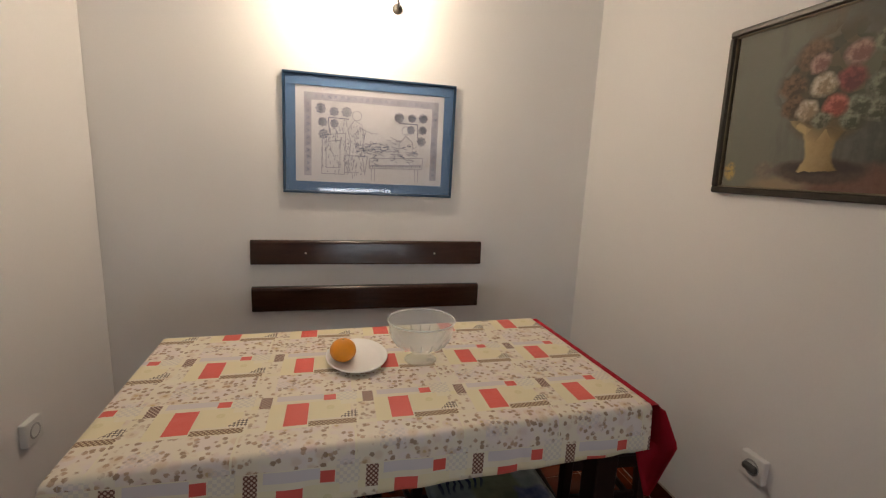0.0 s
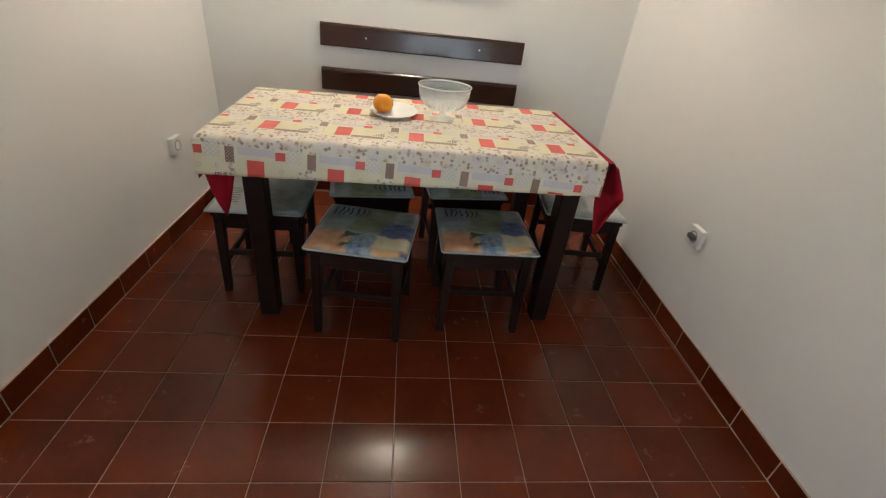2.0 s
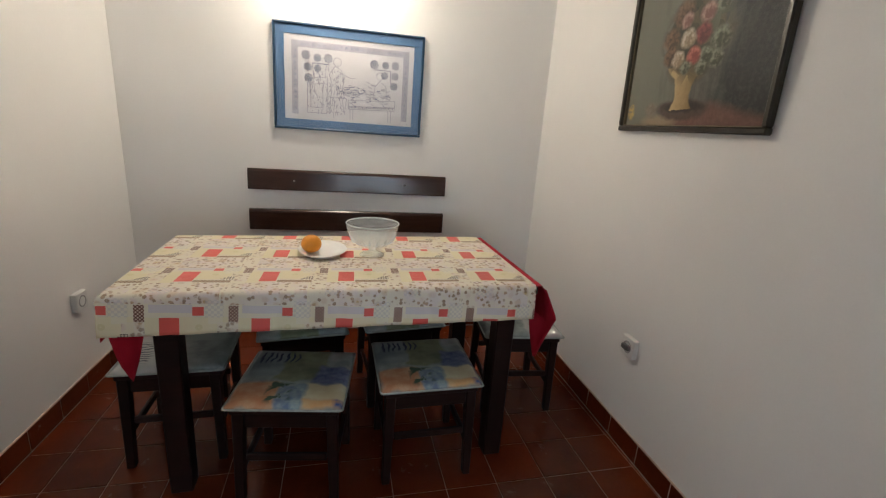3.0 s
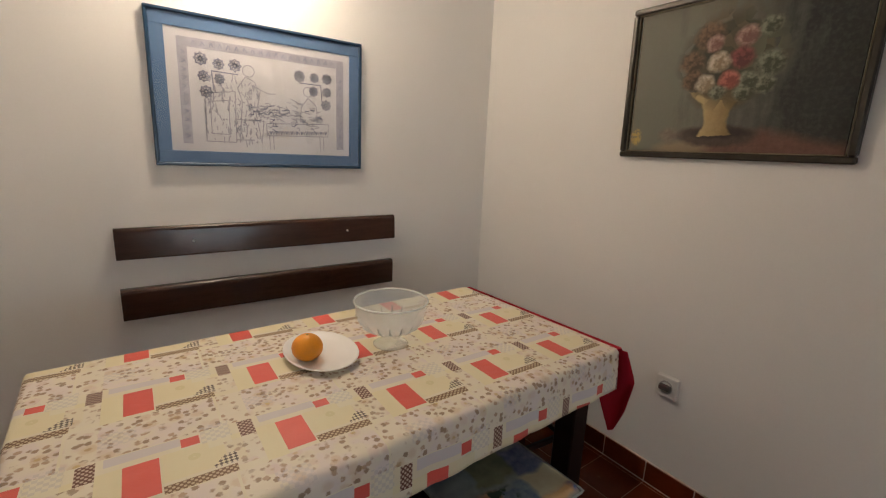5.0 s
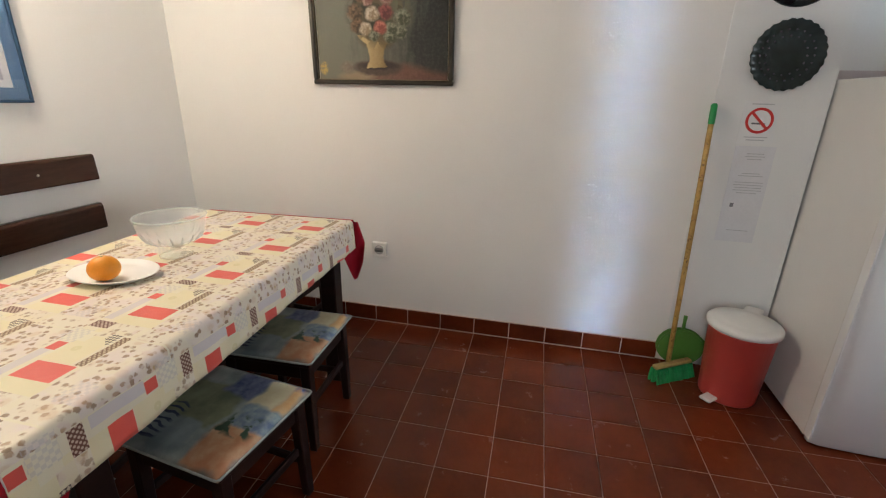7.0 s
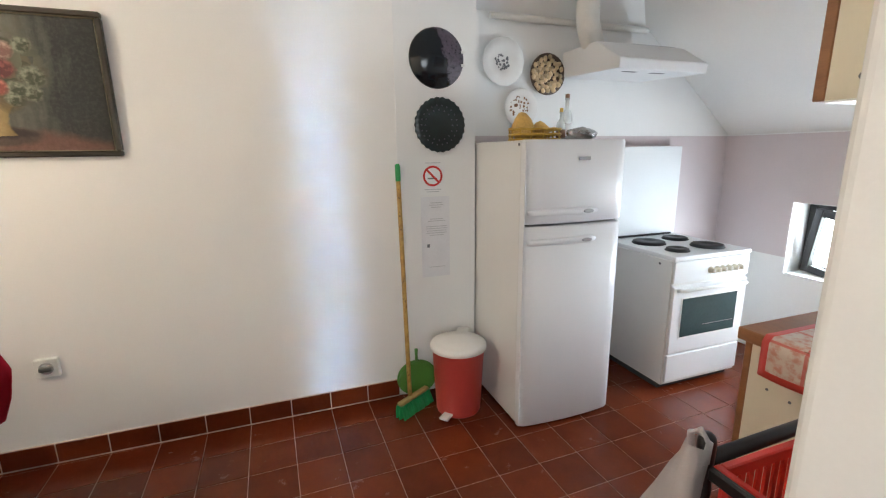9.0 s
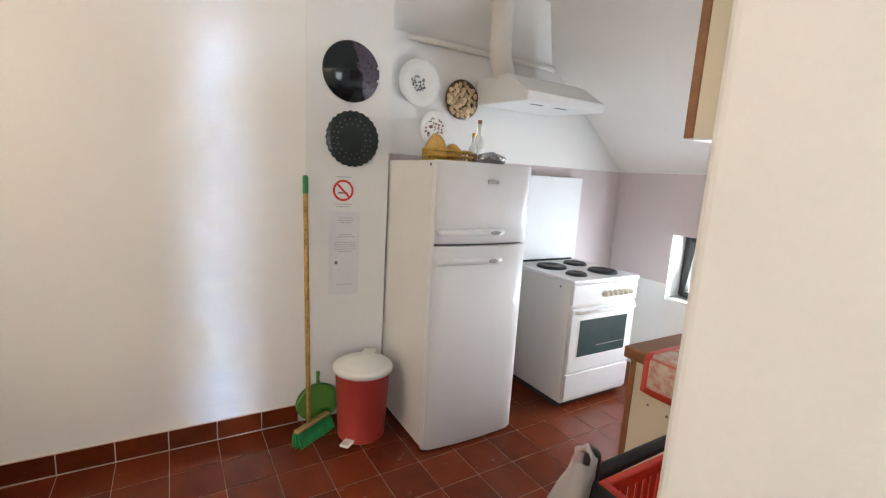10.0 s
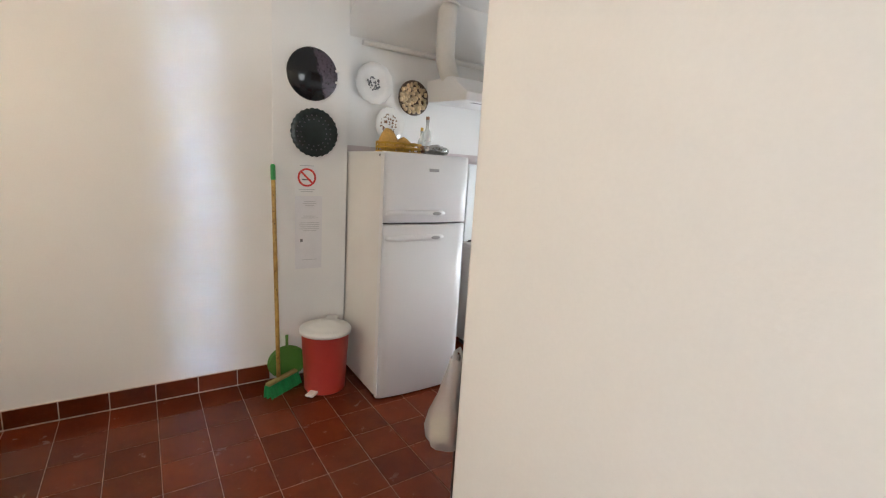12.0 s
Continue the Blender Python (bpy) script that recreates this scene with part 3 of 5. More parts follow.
for z0, z1 in ((0.897, 1.015), (0.662, 0.783)):
    sl = thing("wall_slat", "dark varnished backrest board screwed to the wall", "backrest board", pose(0.283, YB - (0.011 if z0 > 0.8 else 0.002), z0, -3.0 if z0 > 0.8 else 0.0, 0, -0.9 if z0 > 0.8 else 0.0), "backrest boards")
    part("board", slat_board(z1 - z0), SLAT, sl)
    for x in (-0.320, 0.320) if z0 > 0.8 else ():
        part("screw", lathe([(0, 0), (0.0055, 0), (0.005, 0.002), (0, 0.003)], 12, pose(x, -0.030, 0.056, 90, 0, 0)), BRASS, sl, "bright screw head", True)

# ---- embroidered picture ----
W, H = 0.820, 0.552
pic = thing("framed_embroidery", "blue-framed linen embroidery of a kitchen scene under glass", "picture", pose(0.275, YB, 1.520, 0, 0.35, 0))


def frame_bars(w, h, bar, y0, y1, bevel):
    bm = bmesh.new()
    for a in ((-w / 2, w / 2, h / 2 - bar, h / 2), (-w / 2, w / 2, -h / 2, -h / 2 + bar), (-w / 2, -w / 2 + bar, -h / 2 + bar, h / 2 - bar), (w / 2 - bar, w / 2, -h / 2 + bar, h / 2 - bar)):
        box(a[0], a[1], y0, y1, a[2], a[3], bevel, bm=bm)
    return bm


part("frame", frame_bars(W, H, 0.012, -0.022, 0.0, 0.003), BLUE_DARK, pic, "thin dark blue moulding")
part("mount", frame_bars(W - 0.025, H - 0.025, 0.0445, -0.013, -0.004, 0.0015), BLUE_FRAME, pic, "wide blue mount")
part("linen", box(-0.356, 0.356, -0.008, -0.003, -0.221, 0.221), LINEN, pic, "off-white linen panel")
glass_pane = part("glass", box(-0.397, 0.397, -0.0175, -0.016, -0.263, 0.263), CLEAR, pic)
glass_pane.visible_shadow = False


def strokes(lines, width, y):
    """Flat stitched lines in x and z."""
    bm = bmesh.new()
    for pts in lines:
        for a, b in zip(pts, pts[1:]):
            a, b = Vector((a[0], 0, a[1])), Vector((b[0], 0, b[1]))
            d = b - a
            if d.length < 1e-5:
                continue
            s = Vector((-d.z, 0, d.x)).normalized() * width / 2
            q = [bm.verts.new(p + Vector((0, y, 0))) for p in (a + s, a - s, b - s, b + s)]
            bm.faces.new(q)
    return bm


def ring(cx, cz, r, n=10, wob=0.0):
    return [(cx + (r + wob * (k % 2)) * math.cos(2 * math.pi * k / n), cz + (r + wob * (k % 2)) * math.sin(2 * math.pi * k / n)) for k in range(n + 1)]


rng = random.Random(4)
pale, blue = [], []
# border band
band_bm = bmesh.new()
for a in ((-0.315, -0.282, -0.192, 0.190), (0.293, 0.326, -0.192, 0.190), (-0.282, 0.293, 0.157, 0.190)):
    box(a[0], a[1], -0.0088, -0.008, a[2], a[3], bm=band_bm)
part("border_band", band_bm, THREAD_PALE, pic, "lilac stitched border")
for k in range(19):
    x = -0.26 + k * 0.0296
    blue.append([(x - 0.007, 0.166), (x, 0.181), (x + 0.007, 0.166)])
for k in range(11):
    z = -0.17 + k * 0.030
    blue += [[(-0.304, z), (-0.291, z + 0.007), (-0.304, z + 0.014)], [(0.304, z), (0.316, z + 0.007), (0.304, z + 0.014)]]
# flowering branches in both upper corners
blue += [[(-0.205, 0.082), (-0.110, 0.080)], [(-0.205, 0.084), (-0.200, 0.015)], [(0.130, 0.078), (0.222, 0.078)], [(0.222, 0.080), (0.226, 0.010)]]
for cx, cz, r in ((-0.240, 0.121, 0.024), (-0.179, 0.110, 0.021), (-0.121, 0.112, 0.024), (-0.232, 0.060, 0.021), (-0.178, 0.056, 0.019), (-0.227, 0.004, 0.023),
                  (0.130, 0.105, 0.024), (0.194, 0.106, 0.020), (0.249, 0.108, 0.022), (0.190, 0.050, 0.020), (0.249, 0.052, 0.020), (0.244, -0.003, 0.022)):
    for rr in (r, r * 0.5):
        blue.append(ring(cx, cz, rr, 16, -r * 0.30))
    for q in range(8):
        a = q * math.pi / 4
        blue.append([(cx + r * 0.2 * math.cos(a), cz + r * 0.2 * math.sin(a)), (cx + r * 0.75 * math.cos(a), cz + r * 0.75 * math.sin(a))])
# cupboard, table, stools and dishes in outline
pale += [[(-0.01, -0.098), (0.255, -0.084), (0.252, -0.138), (-0.01, -0.146), (-0.01, -0.098)], [(0.0, -0.146), (0.002, -0.203)], [(0.016, -0.146), (0.017, -0.203)], [(0.215, -0.14), (0.218, -0.203)], [(0.232, -0.14), (0.233, -0.203)],
         [(-0.235, -0.18), (-0.230, 0.0), (-0.125, 0.015), (-0.128, -0.18), (-0.235, -0.18)], [(-0.215, -0.03), (-0.15, -0.02), (-0.15, -0.15), (-0.215, -0.15), (-0.215, -0.03)],
         [(-0.115, -0.18), (-0.10, -0.02), (-0.115, 0.03), (-0.085, 0.075), (-0.05, 0.06), (-0.035, 0.0), (-0.05, -0.06), (-0.03, -0.18)], [(-0.06, 0.045), (0.0, 0.02), (0.03, 0.022)],
         [(0.13, -0.08), (0.135, -0.02), (0.165, 0.02), (0.20, -0.01), (0.205, -0.08)], [(0.135, -0.01), (0.09, 0.01)], [(-0.13, -0.09), (-0.02, -0.09), (-0.03, -0.17)], [(-0.13, -0.17), (-0.06, -0.168)]]
pale += [ring(-0.072, 0.098, 0.022, 14), ring(0.165, 0.045, 0.020, 14)]
for k in range(110):
    x, z = rng.uniform(-0.09, 0.21), rng.gauss(-0.055, 0.022)
    (blue if k % 4 == 0 else pale).append([(x, z), (x + rng.uniform(0.004, 0.028), z + rng.uniform(-0.008, 0.008)), (x + rng.uniform(0.008, 0.028), z + rng.uniform(-0.014, 0.010))])
for k in range(170):
    x, z = rng.uniform(-0.235, -0.03), rng.uniform(-0.18, 0.06)
    pale.append([(x, z), (x + rng.uniform(-0.010, 0.010), z + rng.uniform(-0.030, 0.030))])
for k in range(24):
    x = -0.008 + k * 0.0107
    (blue if k % 2 else pale).append([(x, -0.128 + 0.0005 * k), (x + 0.004, -0.142 + 0.0005 * k), (x + 0.008, -0.128 + 0.0005 * k)])
tagged(part("dark_stitching", strokes(blue, 0.0034, -0.0094), THREAD, pic, "blue-grey stitched flowers"), kind="stuff")
tagged(part("pale_stitching", strokes(pale, 0.0036, -0.0091), THREAD_PALE, pic, "pale stitched outlines"), kind="stuff")


# ---- flower painting ----
def canvas_material():
    """An oil painting: a bouquet in an ochre vase, in soft warped strokes."""
    n = Nodes("old_oil_canvas")
    co = n.place()
    shake = n.add("TexNoise")
    shake.inputs["Scale"].default_value, shake.inputs["Detail"].default_value = 30, 3
    n.link(co, shake.inputs["Vector"])
    warp = n.add("VectorMath", operation="MULTIPLY_ADD")
    n.link(shake.outputs["Color"], warp.inputs[0])
    warp.inputs[1].default_value = (0.022, 0, 0.022)
    n.link(co, warp.inputs[2])
    sep = n.add("SeparateXYZ")
    n.link(warp.outputs[0], sep.inputs[0])
    x, z = n.math("SUBTRACT", sep.outputs[0], 0.011), n.math("SUBTRACT", sep.outputs[2], 0.011)
    brush = n.add("Mapping")
    brush.inputs["Scale"].default_value = (14, 9, 3.0)
    n.link(co, brush.inputs[0])
    a = n.noise(brush.outputs[0], 2.2, 5)
    dab = n.noise(co, 70, 4, 0.6)

    def disc(cx, cz, rx, rz, soft):
        u = n.math("DIVIDE", n.math("SUBTRACT", x, cx), rx)
        v = n.math("DIVIDE", n.math("SUBTRACT", z, cz), rz)
        return n.ramp(n.math("SQRT", n.math("ADD", n.math("MULTIPLY", u, u), n.math("MULTIPLY", v, v))), 1.0 + soft, 1.0 - soft)

    side = n.ramp(n.math("ADD", x, n.math("MULTIPLY", n.math("SUBTRACT", a, 0.5), 0.42)), -0.16, 0.22)
    c = n.mix(side, (0.155, 0.155, 0.122), (0.028, 0.029, 0.028))
    c = n.mix(n.math("MULTIPLY", n.ramp(dab, 0.45, 0.7), 0.12), c, (0.20, 0.20, 0.165))
    c = n.mix(n.math("MULTIPLY", disc(-0.02, 0.24, 0.11, 0.20, 0.5), n.math("MULTIPLY", n.ramp(a, 0.3, 0.7), 0.6)), c, (0.19, 0.155, 0.095))
    low = n.ramp(n.math("ADD", n.math("MULTIPLY", z, -1.0), n.math("MULTIPLY", n.math("ABSOLUTE", n.math("SUBTRACT", x, 0.12)), -0.22)), 0.155, 0.195)
    c = n.mix(n.math("MULTIPLY", low, 0.85), c, n.mix(dab, (0.105, 0.046, 0.034), (0.20, 0.105, 0.078)))
    # pale cloth fold, dish and its shade, small bright mark
    c = n.mix(n.math("MULTIPLY", disc(-0.135, -0.232, 0.090, 0.022, 0.35), 0.85), c, (0.27, 0.215, 0.135))
    c = n.mix(n.math("MULTIPLY", disc(-0.182, -0.190, 0.034, 0.026, 0.35), 0.8), c, n.mix(dab, (0.085, 0.055, 0.045), (0.30, 0.25, 0.19)))
    c = n.mix(n.math("MULTIPLY", disc(-0.020, -0.192, 0.128, 0.036, 0.16), 0.95), c, n.mix(dab, (0.036, 0.024, 0.022), (0.10, 0.070, 0.058)))
    c = n.mix(n.math("MULTIPLY", disc(-0.010, -0.184, 0.098, 0.018, 0.25), 0.7), c, (0.024, 0.018, 0.016))
    c = n.mix(n.math("MULTIPLY", disc(-0.312, -0.195, 0.019, 0.032, 0.2), n.ramp(dab, 0.38, 0.5)), c, (0.42, 0.31, 0.10))
    # vase, lit from one side
    h = n.math("ADD", z, 0.140)
    half = n.math("ADD", 0.037, n.math("MULTIPLY", n.math("MULTIPLY", h, h), 7.0))
    vx = n.math("ADD", x, 0.025)
    inside = n.math("MULTIPLY", n.ramp(n.math("SUBTRACT", half, n.math("ABSOLUTE", vx)), -0.004, 0.005), n.math("COMPARE", z, -0.118, 0.074))
    c = n.mix(n.math("MULTIPLY", disc(-0.020, -0.060, 0.085, 0.048, 0.25), 0.85), c, n.mix(dab, (0.055, 0.042, 0.026), (0.15, 0.115, 0.055)))
    c = n.mix(inside, c, n.mix(n.ramp(n.math("ADD", vx, n.math("MULTIPLY", dab, 0.04)), -0.03, 0.07), (0.46, 0.345, 0.17), (0.20, 0.135, 0.055)))
    # foliage and blossoms
    leaf = n.add("TexVoronoi")
    leaf.inputs["Scale"].default_value = 30
    n.link(warp.outputs[0], leaf.inputs["Vector"])
    sl = n.add("SeparateColor")
    n.link(leaf.outputs["Color"], sl.inputs[0])
    green = n.mix(sl.outputs[0], (0.022, 0.024, 0.014), (0.105, 0.085, 0.050))
    green = n.mix(n.math("MULTIPLY", n.ramp(x, 0.0, 0.10), sl.outputs[1]), green, (0.12, 0.13, 0.085))
    bush = n.math("MULTIPLY", disc(-0.005, 0.055, 0.158, 0.145, 0.16), n.ramp(n.math("ADD", sl.outputs[2], disc(-0.01, 0.05, 0.12, 0.11, 0.2)), 0.25, 0.45))
    c = n.mix(n.math("MULTIPLY", bush, 0.92), c, green)
    tints = {"coral": ((0.50, 0.17, 0.125), (0.22, 0.060, 0.048)), "pink": ((0.42, 0.27, 0.225), (0.19, 0.095, 0.075)), "red": ((0.27, 0.075, 0.072), (0.10, 0.028, 0.030)), "rust": ((0.20, 0.125, 0.075), (0.060, 0.040, 0.024)),
             "white": ((0.56, 0.47, 0.36), (0.25, 0.19, 0.12)), "sage": ((0.23, 0.235, 0.17), (0.055, 0.060, 0.038))}
    for k, cx, cz, r in (("rust", -0.080, 0.135, 0.046), ("sage", 0.096, 0.140, 0.030), ("pink", 0.036, 0.120, 0.033), ("rust", -0.128, 0.055, 0.040), ("rust", -0.120, -0.005, 0.034), ("sage", 0.112, 0.030, 0.040), ("sage", 0.105, -0.035, 0.030),
                         ("pink", -0.060, 0.110, 0.028), ("red", 0.030, 0.055, 0.036), ("white", -0.040, 0.048, 0.033), ("sage", 0.055, -0.020, 0.030), ("white", -0.078, -0.018, 0.030), ("coral", 0.000, -0.012, 0.032), ("sage", -0.030, -0.048, 0.026), ("sage", 0.040, -0.055, 0.024)):
        light, dark = tints[k]
        petal = n.mix(n.ramp(n.math("ADD", n.math("MULTIPLY", dab, 1.0), n.math("MULTIPLY", disc(cx + 0.3 * r, cz - 0.3 * r, 0.7 * r, 0.6 * r, 0.5), -0.22)), 0.30, 0.58), dark, light)
        c = n.mix(n.math("MULTIPLY", disc(cx, cz, r, r * 0.92, 0.24), 0.92), c, petal)
    n.link(c, n.out.inputs["Base Color"])
    n.out.inputs["Roughness"].default_value = 0.5
    n.out.inputs["Specular IOR Level"].default_value = 0.22
    n.bump(n.math("ADD", n.noise(co, 300, 2), n.math("ADD", n.math("MULTIPLY", a, 1.5), dab)), 0.35, 0.0015)
    return n.material


CANVAS = canvas_material()
FW, FH = 0.738, 0.545
art = thing("flower_painting", "dark-framed oil painting of a flower vase", "painting", pose(XR, 0.985, 1.622, 0, 0, -90) @ pose(0, -0.004, 0, 1.2, 0, 0))
part("frame", frame_bars(FW, FH, 0.022, -0.030, -0.002, 0.005), OLD_FRAME, art, "dark bronze moulding")
part("inner_rim", frame_bars(FW - 0.044, FH - 0.044, 0.004, -0.022, -0.006, 0.0015), GILT, art, "tarnished gilt rim")
part("canvas", box(-0.338, 0.338, -0.012, -0.004, -0.247, 0.247), CANVAS, art, "dark painted canvas of flowers in an ochre vase")
# ---- table ----
TABLE = pose(0.252, 1.288, 0, 0, 0, 2.6)
table = thing("dining_table", "dark wooden dining table under two cloths", "table", TABLE)
part("tabletop", box(-0.693, 0.706, -0.357, 0.357, 0.729, 0.762, 0.004), WOOD, table)
for sx in (-1, 1):
    for sy in (-1, 1):
        part("leg", box(sx * 0.582 + 0.026 - 0.036, sx * 0.582 + 0.026 + 0.036, sy * 0.286 - 0.036, sy * 0.286 + 0.036, 0, 0.730, 0.004), WOOD, table)
for sy in (-1, 1):
    part("apron", box(-0.52, 0.57, sy * 0.286 - 0.012, sy * 0.286 + 0.012, 0.635, 0.730, 0.002), WOOD, table)
    part("apron", box(sy * 0.582 + 0.014, sy * 0.582 + 0.038, -0.250, 0.250, 0.635, 0.730, 0.002), WOOD, table)


def drape(u, v, hx, hy, z, r, flare):
    """A point u, v of a flat cloth laid over a table of half sizes hx, hy: it turns down past the edges."""
    def fold(a, h):
        over = abs(a) - (h - r)
        if over <= 0:
            return a, 0.0
        arc = min(over, r * math.pi / 2)
        out = h - r + r * math.sin(arc / r)
        down = r * (1 - math.cos(arc / r)) + max(0.0, over - r * math.pi / 2)
        return math.copysign(out + flare * max(0.0, over - r * math.pi / 2), a), down
    x, dx = fold(u, hx)
    y, dy = fold(v, hy)
    return x, y, z - math.hypot(dx, dy) if dx * dy > 0 else z - max(dx, dy)


def cloth(u0, u1, v0, v1, hx, hy, z, r, flare, wave, step=0.012, left=None):
    bm = bmesh.new()
    uvl = bm.loops.layers.uv.new("UVMap")
    nu, nv = round((u1 - u0) / step), round((v1 - v0) / step)
    rot = TABLE.to_3x3()
    grid, flat = {}, {}
    for i in range(nu + 1):
        for j in range(nv + 1):
            u, v = u0 + (u1 - u0) * i / nu, v0 + (v1 - v0) * j / nv
            x, y, zz = drape(u, v, left if left and u < 0 else hx, hy, z, r, flare)
            drop = max(0.0, z - zz)
            k = min(1.0, drop / 0.10)
            if abs(v) > hy - r:
                y += math.copysign(k * wave * (math.sin(u * 19 + 0.7) + 0.5 * math.sin(u * 43)), v)
            if abs(u) > (left if left and u < 0 else hx) - r:
                x += math.copysign(k * wave * math.sin(v * 23), u)
            zz += 0.0010 * noise.noise((u * 7, v * 7, z * 5)) if drop == 0 else 0.0
            grid[i, j] = bm.verts.new((x, y, zz))
            w = rot @ Vector((u, v, 0))
            flat[i, j] = (w.x + 0.252, w.y + 1.288)
    for i in range(nu):
        for j in range(nv):
            ks = ((i, j), (i + 1, j), (i + 1, j + 1), (i, j + 1))
            f = bm.faces.new([grid[k] for k in ks])
            for loop, k in zip(f.loops, ks):
                loop[uvl].uv = flat[k]
    return bm


under = thing("red_tablecloth", "dark red cloth hanging out below the printed one", "tablecloth", TABLE)
part("cloth", cloth(-0.850, 0.850, -0.362, 0.362, 0.724, 0.366, 0.7672, 0.008, 0.06, 0.004, left=0.704), RED_CLOTH, under, smooth=True)


def corner_right():
    """The cloth's corner, hanging in a folded point."""
    bm = bmesh.new()
    n = 20
    rows = []
    for q in range(11):
        f = q / 10
        row = []
        for k in range(n + 1):
            s = k / n
            y = -0.378 + 0.26 * s
            fall = (0.095 + 0.205 * max(0.0, 1 - abs(s - 0.13) / 0.27) ** 1.15) * f
            belly = 0.047 * f / 0.58 if f < 0.58 else 0.047 - 0.062 * (f - 0.58) / 0.42
            out = 0.004 + belly * max(0.0, 1 - s * 1.3) + 0.009 * f * math.sin(s * 13 + 0.8)
            row.append(bm.verts.new((0.724 + out, y - 0.020 * f * max(0.0, 1 - s * 2.2), 0.754 - fall)))
        rows.append(row)
    for a, c in zip(rows, rows[1:]):
        for k in range(n):
            bm.faces.new([a[k], a[k + 1], c[k + 1], c[k]])
    return bm


def corner_left():
    bm = bmesh.new()
    n = 12
    rows = []
    for q in range(11):
        f = q / 10
        row = []
        for k in range(n + 1):
            s = k / n
            fall = (0.10 + 0.19 * max(0.0, 1 - abs(s - 0.5) / 0.5)) * f
            row.append(bm.verts.new((-0.708 + 0.110 * s, -0.352 + 0.012 * math.sin(s * 9 + f * 2) * f + 0.02 * f * s, 0.757 - fall)))
        rows.append(row)
    for a, c in zip(rows, rows[1:]):
        for k in range(n):
            bm.faces.new([a[k], a[k + 1], c[k + 1], c[k]])
    return bm


for shape in (corner_right(), corner_left()):
    fold = part("hanging_corner", shape, RED_CLOTH, under, "folded hanging corner", True)
    md = fold.modifiers.new("thick", "SOLIDIFY")
    md.thickness = 0.0015
top_cloth = thing("printed_tablecloth", "cream oilcloth printed with red squares and flowers", "tablecloth", TABLE)
sheet = part("cloth", cloth(-0.730, 0.690, -0.492, 0.366, 0.706, 0.370, 0.7705, 0.013, 0.06, 0.0035, left=0.712), CLOTH, top_cloth, smooth=True)
md = sheet.modifiers.new("thick", "SOLIDIFY")
md.thickness, md.offset = 0.0012, 1.0

# ---- on the table ----
ZT = 0.7730
plate = thing("dinner_plate", "white china plate on the printed tablecloth", "plate", pose(0.172, 1.357, ZT) @ Matrix.Diagonal((0.86, 1.17, 1, 1)))
part("dish", lathe([(0, 0.0), (0.082, 0.0), (0.085, 0.002), (0.098, 0.008), (0.1125, 0.0155), (0.1135, 0.0172), (0.112, 0.0182), (0.109, 0.0176), (0.097, 0.0115), (0.088, 0.0075), (0.080, 0.0062), (0, 0.006)], 56), DINNER_CHINA, plate, smooth=True)
fruit = thing("orange", "ripe orange lying on the white plate", "orange", pose(0.128, 1.336, ZT + 0.0065, 0, 0, 30))
prof = [(0.0405 * math.sin(math.pi * k / 18) * (1.0 + 0.02 * math.cos(math.pi * k / 18)), 0.0365 - 0.0365 * math.cos(math.pi * k / 18)) for k in range(19)]
prof[0], prof[-1] = (0, 0.001), (0, 0.0705)
part("peel", lathe(prof, 32), ORANGE, fruit, smooth=True)
part("stem_mark", lathe([(0, 0.0), (0.004, 0.0), (0.003, 0.002), (0, 0.0025)], 8, pose(0, 0, 0.0703)), PALE_GREEN, fruit, "green stem mark")
bowl = thing("glass_bowl", "footed clear pressed-glass bowl standing on the tablecloth", "bowl", pose(0.374, 1.327, ZT))
prof = [(0, 0.0), (0.050, 0.0), (0.052, 0.003), (0.040, 0.010), (0.017, 0.018), (0.014, 0.034), (0.020, 0.037), (0.050, 0.0435), (0.074, 0.054), (0.092, 0.072), (0.1025, 0.098), (0.107, 0.135),
        (0.109, 0.137), (0.106, 0.138), (0.099, 0.099), (0.0885, 0.0745), (0.071, 0.0575), (0.048, 0.0475), (0.018, 0.042), (0, 0.041)]
gl = part("bowl", lathe(prof, 64), BOWL_GLASS, bowl, smooth=True)
gl.visible_shadow = False
rim = part("rim", lathe([(0.1065, 0.134), (0.110, 0.1365), (0.108, 0.1395), (0.105, 0.137), (0.1065, 0.134)], 64), RIM_GLASS, bowl, smooth=True)
rim.visible_shadow = False
for k in range(18):
    a = 2 * math.pi * k / 18
    c, s = math.cos(a), math.sin(a)
    cut = part("cut_rib", tube([(0.064 * c, 0.064 * s, 0.0490), (0.085 * c, 0.085 * s, 0.0640), (0.0975 * c, 0.0975 * s, 0.085)], [0.0018, 0.003, 0.0015], 6), RIB_GLASS, bowl)
    cut.visible_shadow = False


